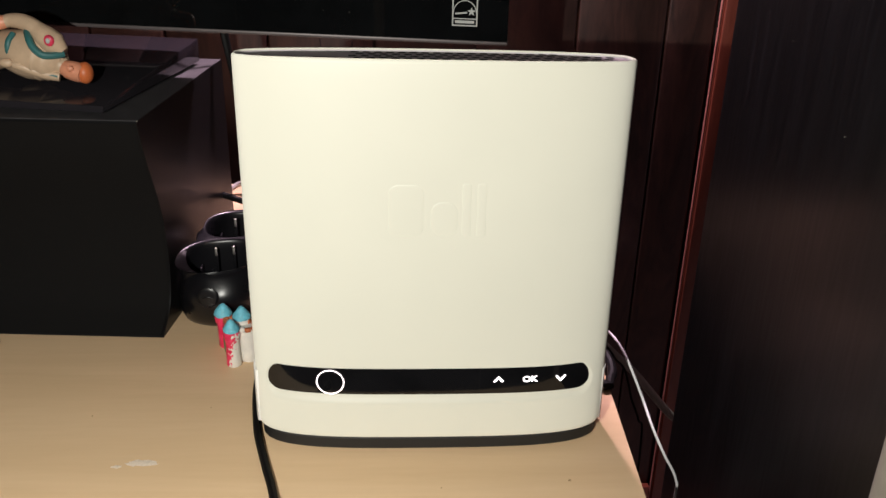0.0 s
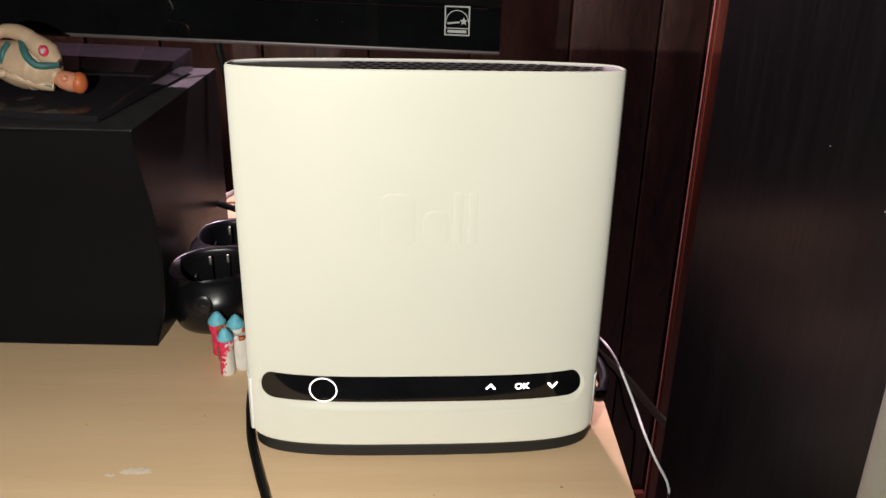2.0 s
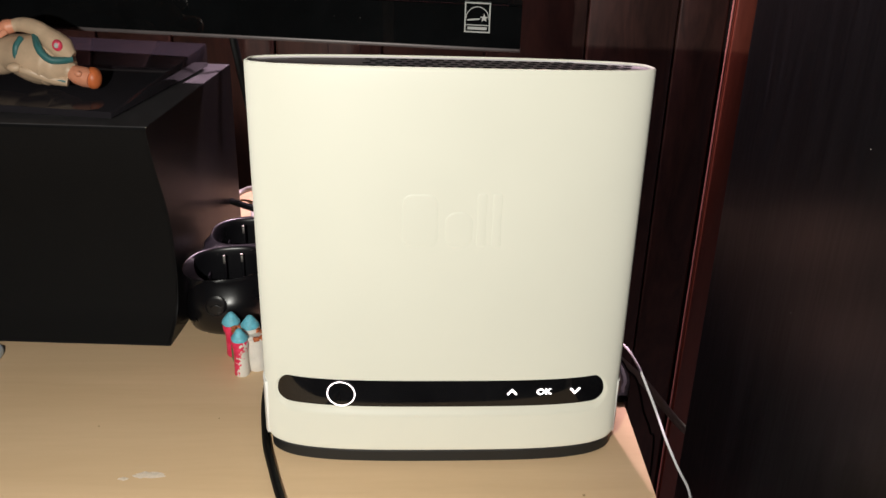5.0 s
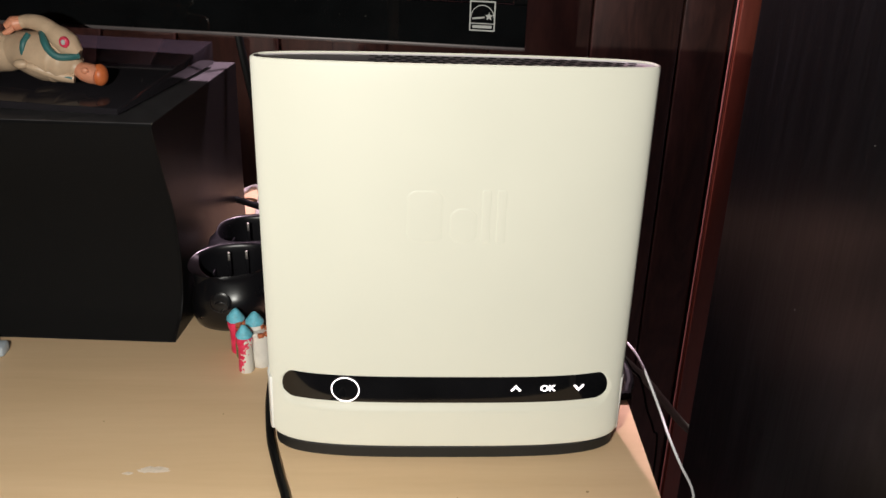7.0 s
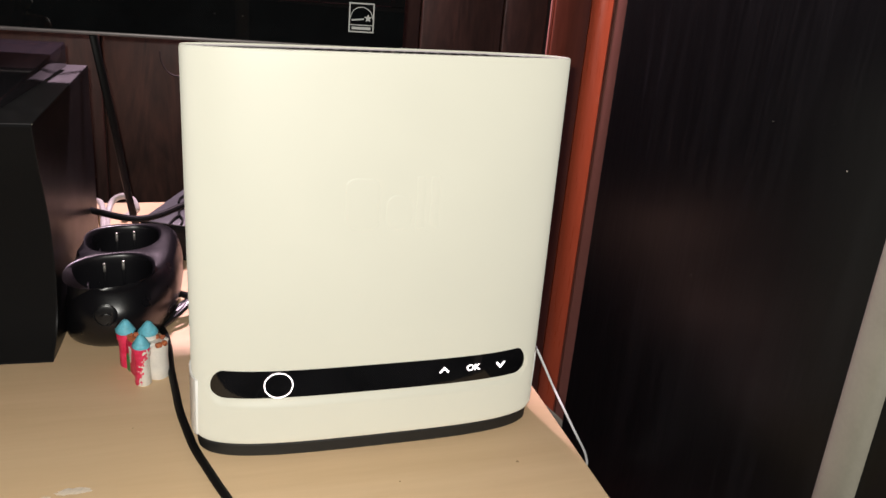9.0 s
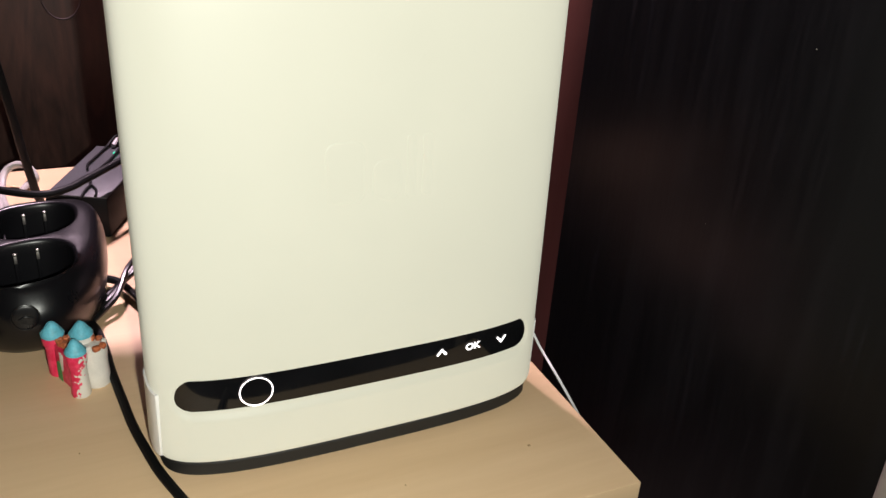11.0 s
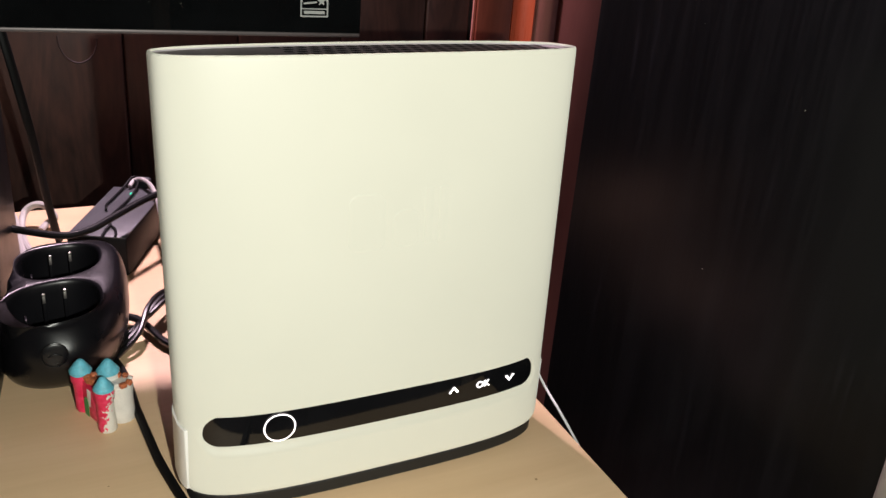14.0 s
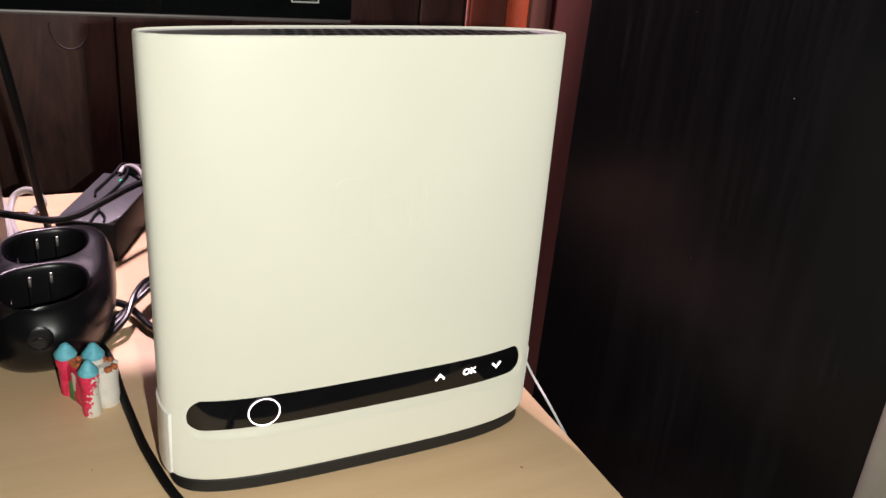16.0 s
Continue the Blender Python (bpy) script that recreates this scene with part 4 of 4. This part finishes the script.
for x, y, r, up in ((0.0, 0.0, 0.0029, 0.0), (0.003, -0.0056, 0.0024, 0.003), (-0.002, 0.0058, 0.0026, -0.001)):
    cable("black cable in a bundle between charger and modem", [(-0.128 + x, 0.757 + y, 0.756), (-0.108 + x, 0.775 + y, 0.762 + up), (-0.092 - x * 0.3, 0.795 - y * 0.3, 0.770 + up), (-0.074 - x, 0.818 - y, 0.772), (-0.050 - x, 0.84 - y, 0.763), (-0.020 - x, 0.845 - y, 0.754)], r, M_SHINYCABLE)
cable("dark shiny cable behind the charger", [(-0.122, 0.825, 0.756), (-0.100, 0.806, 0.758), (-0.085, 0.765, 0.756), (-0.070, 0.750, 0.754), (-0.04, 0.745, 0.754)], 0.0033, M_SHINYCABLE)
rng = random.Random(12)
coil = [(0.130, 0.690, 0.7600), (0.160, 0.684, 0.7610), (0.1780, 0.672, 0.7600), (0.1835, 0.652, 0.7560), (0.1790, 0.632, 0.7545), (0.164, 0.630, 0.7550)]
# added heap, hidden by the modem: keeps the bright table out of the door's reflection
for k in range(260):
    a = 0.62 * k - 1.2
    wide, deep = rng.uniform(0.010, 0.100), rng.uniform(0.02, 0.195)
    coil.append((0.066 + wide * math.cos(a), 0.880 + deep * math.sin(a), TABLE + 0.0045 + 0.030 * k / 260 + rng.uniform(0, 0.004)))
cable("long black cable, its added unseen heap of coils darkening the door's reflection", coil, 0.0042, M_CABLE, 1.0, 4)
cable("thin white cable hanging over the table edge", [(0.120, 0.700, 0.80), (0.150, 0.690, 0.803), (0.1815, 0.6765, 0.7775), (0.1895, 0.6620, 0.7730), (0.1965, 0.6500, 0.7624), (0.2040, 0.6410, 0.7460), (0.2105, 0.6320, 0.7302), (0.2150, 0.6140, 0.7170), (0.2240, 0.6020, 0.6980), (0.2330, 0.6000, 0.6820), (0.2373, 0.6000, 0.6714), (0.2388, 0.6005, 0.6600), (0.238, 0.602, 0.60), (0.235, 0.605, 0.40), (0.23, 0.61, 0.02)], 0.0011, M_BRIGHTCABLE)
cable("thin black cable hanging over the table edge", [(0.150, 0.72, 0.756), (0.180, 0.705, 0.7555), (0.1935, 0.700, 0.7420), (0.2010, 0.70, 0.7310), (0.2100, 0.70, 0.7210), (0.2160, 0.70, 0.7040), (0.2210, 0.70, 0.6860), (0.2300, 0.70, 0.6630), (0.236, 0.70, 0.63), (0.238, 0.70, 0.40), (0.236, 0.70, 0.02)], 0.0011, M_CABLE)
cable("flat grey cable hanging from the table towards the door casing", [(0.160, 0.880, 0.7530), (0.1905, 0.868, 0.7300), (0.2120, 0.860, 0.6780), (0.2280, 0.850, 0.6580), (0.2630, 0.850, 0.6240), (0.2860, 0.850, 0.5970), (0.3110, 0.850, 0.5670), (0.360, 0.850, 0.510), (0.39, 0.855, 0.40), (0.395, 0.86, 0.02)], 0.0015, M_GREYCABLE, 3.2)

# ---- small things ----
pale_toy = thing("toy_piece", (-0.375, 0.690, TABLE), "small pale grey toy with a pinkish white top beside the speaker", "toy")
part("foot_plate", box((-0.402, 0.682, TABLE), (-0.3530, 0.698, TABLE + 0.010), 0.003), M_PALEBLUE, pale_toy)
part("column", lathe([(0.0130, TABLE + 0.0095), (0.0120, TABLE + 0.016), (0.0105, TABLE + 0.026), (0.0125, TABLE + 0.034), (0.0090, TABLE + 0.039)], -0.3740, 0.690, 18, 0.03, 4), M_PALEBLUE, pale_toy)
part("head", ball((-0.3720, 0.690, TABLE + 0.043), (0.0115, 0.0100, 0.0080)), M_WHITECABLE, pale_toy, "pinkish white top")
rng = random.Random(3)
for cx, cy, rx, ry in ((-0.186, 0.531, 0.0125, 0.0045), (-0.204, 0.527, 0.004, 0.002)):
    bm = bmesh.new()
    hub = bm.verts.new((cx, cy, TABLE + 0.0006))
    ring = [bm.verts.new((cx + rx * rng.uniform(0.65, 1.1) * math.cos(2 * math.pi * k / 26), cy + ry * rng.uniform(0.6, 1.1) * math.sin(2 * math.pi * k / 26), TABLE + 0.0003)) for k in range(26)]
    for k in range(26):
        bm.faces.new((hub, ring[k], ring[(k + 1) % 26]))
    part("smudge", bm, M_SMUDGE, table, "dried white smudge")

for x, y, r in ((0.1226, 0.5065, 0.0012), (-0.060, 0.478, 0.0008), (0.030, 0.500, 0.0006), (-0.240, 0.590, 0.0007), (-0.300, 0.520, 0.0009), (-0.150, 0.600, 0.0006)):
    part("speck", lathe([(r, TABLE + 0.0001), (r * 0.8, TABLE + 0.0004), (r * 0.2, TABLE + 0.0005)], x, y, 8, 0.2, 3), M_EDGE, table, "small brown speck")

# ---- boards of the panelled wall ----
edges = [-1.80, -1.62, -1.49, -1.31, -1.16, -0.98, -0.86, -0.70, -0.55, -0.44, -0.335, -0.190, -0.037, 0.112, 0.258, 0.389, 0.462]
for a, b in zip(edges, edges[1:]):
    part("plank", box((a + 0.0005, BACK, 0.0), (b - 0.0005, BACK + 0.011, 2.2), 0.0040, segments=3), M_PANELLING, wall)
part("baseboard", box((-1.80, BACK - 0.014, 0.0), (0.4615, BACK - 0.001, 0.09), 0.003), M_REDWOOD, wall)
# a half-round knot in the board below the television
bm = bmesh.new()
hub = bm.verts.new((-0.091, BACK - 0.0012, 0.899))
ring = [bm.verts.new((-0.091 + 0.0225 * math.cos(a), BACK - 0.0006, 0.899 + 0.031 * math.sin(a))) for a in [2 * math.pi * k / 32 for k in range(32)]]
for k in range(32):
    bm.faces.new((hub, ring[k], ring[(k + 1) % 32]))
part("knot", bm, M_PANELLING, wall, "dark round knot")
part("knot_rim", tube([(-0.091 + 0.0232 * math.cos(radians(a)), BACK - 0.001, 0.899 + 0.0318 * math.sin(radians(a))) for a in range(175, 370, 13)], 0.0010, 3, 6), M_GROOVE, wall)
part("knot_rim", tube([(-0.091 + 0.0245 * math.cos(radians(a)), BACK - 0.001, 0.899 + 0.0332 * math.sin(radians(a))) for a in range(225, 320, 12)], 0.0005, 3, 6), M_PANELLING, wall)
# dust
for owner, x, y, z, r in ((door, 0.2452, 0.4610, 1.0225, 0.0004), (door, 0.2386, 0.3830, 1.0145, 0.0006), (door, 0.2504, 0.5200, 0.8900, 0.0004), (door, 0.2546, 0.5690, 1.0530, 0.0003), (tv, -0.0460, 0.8381, 1.0200, 0.0005), (tv, -0.0700, 0.8420, 1.0206, 0.0004), (speaker, -0.2131, 0.7110, 0.9528, 0.0006), (player, -0.2400, 0.7900, 0.9690, 0.0004)):
    part("dust_speck", ball((x, y, z), (r, r, r), None, 8), M_STRIP, owner)
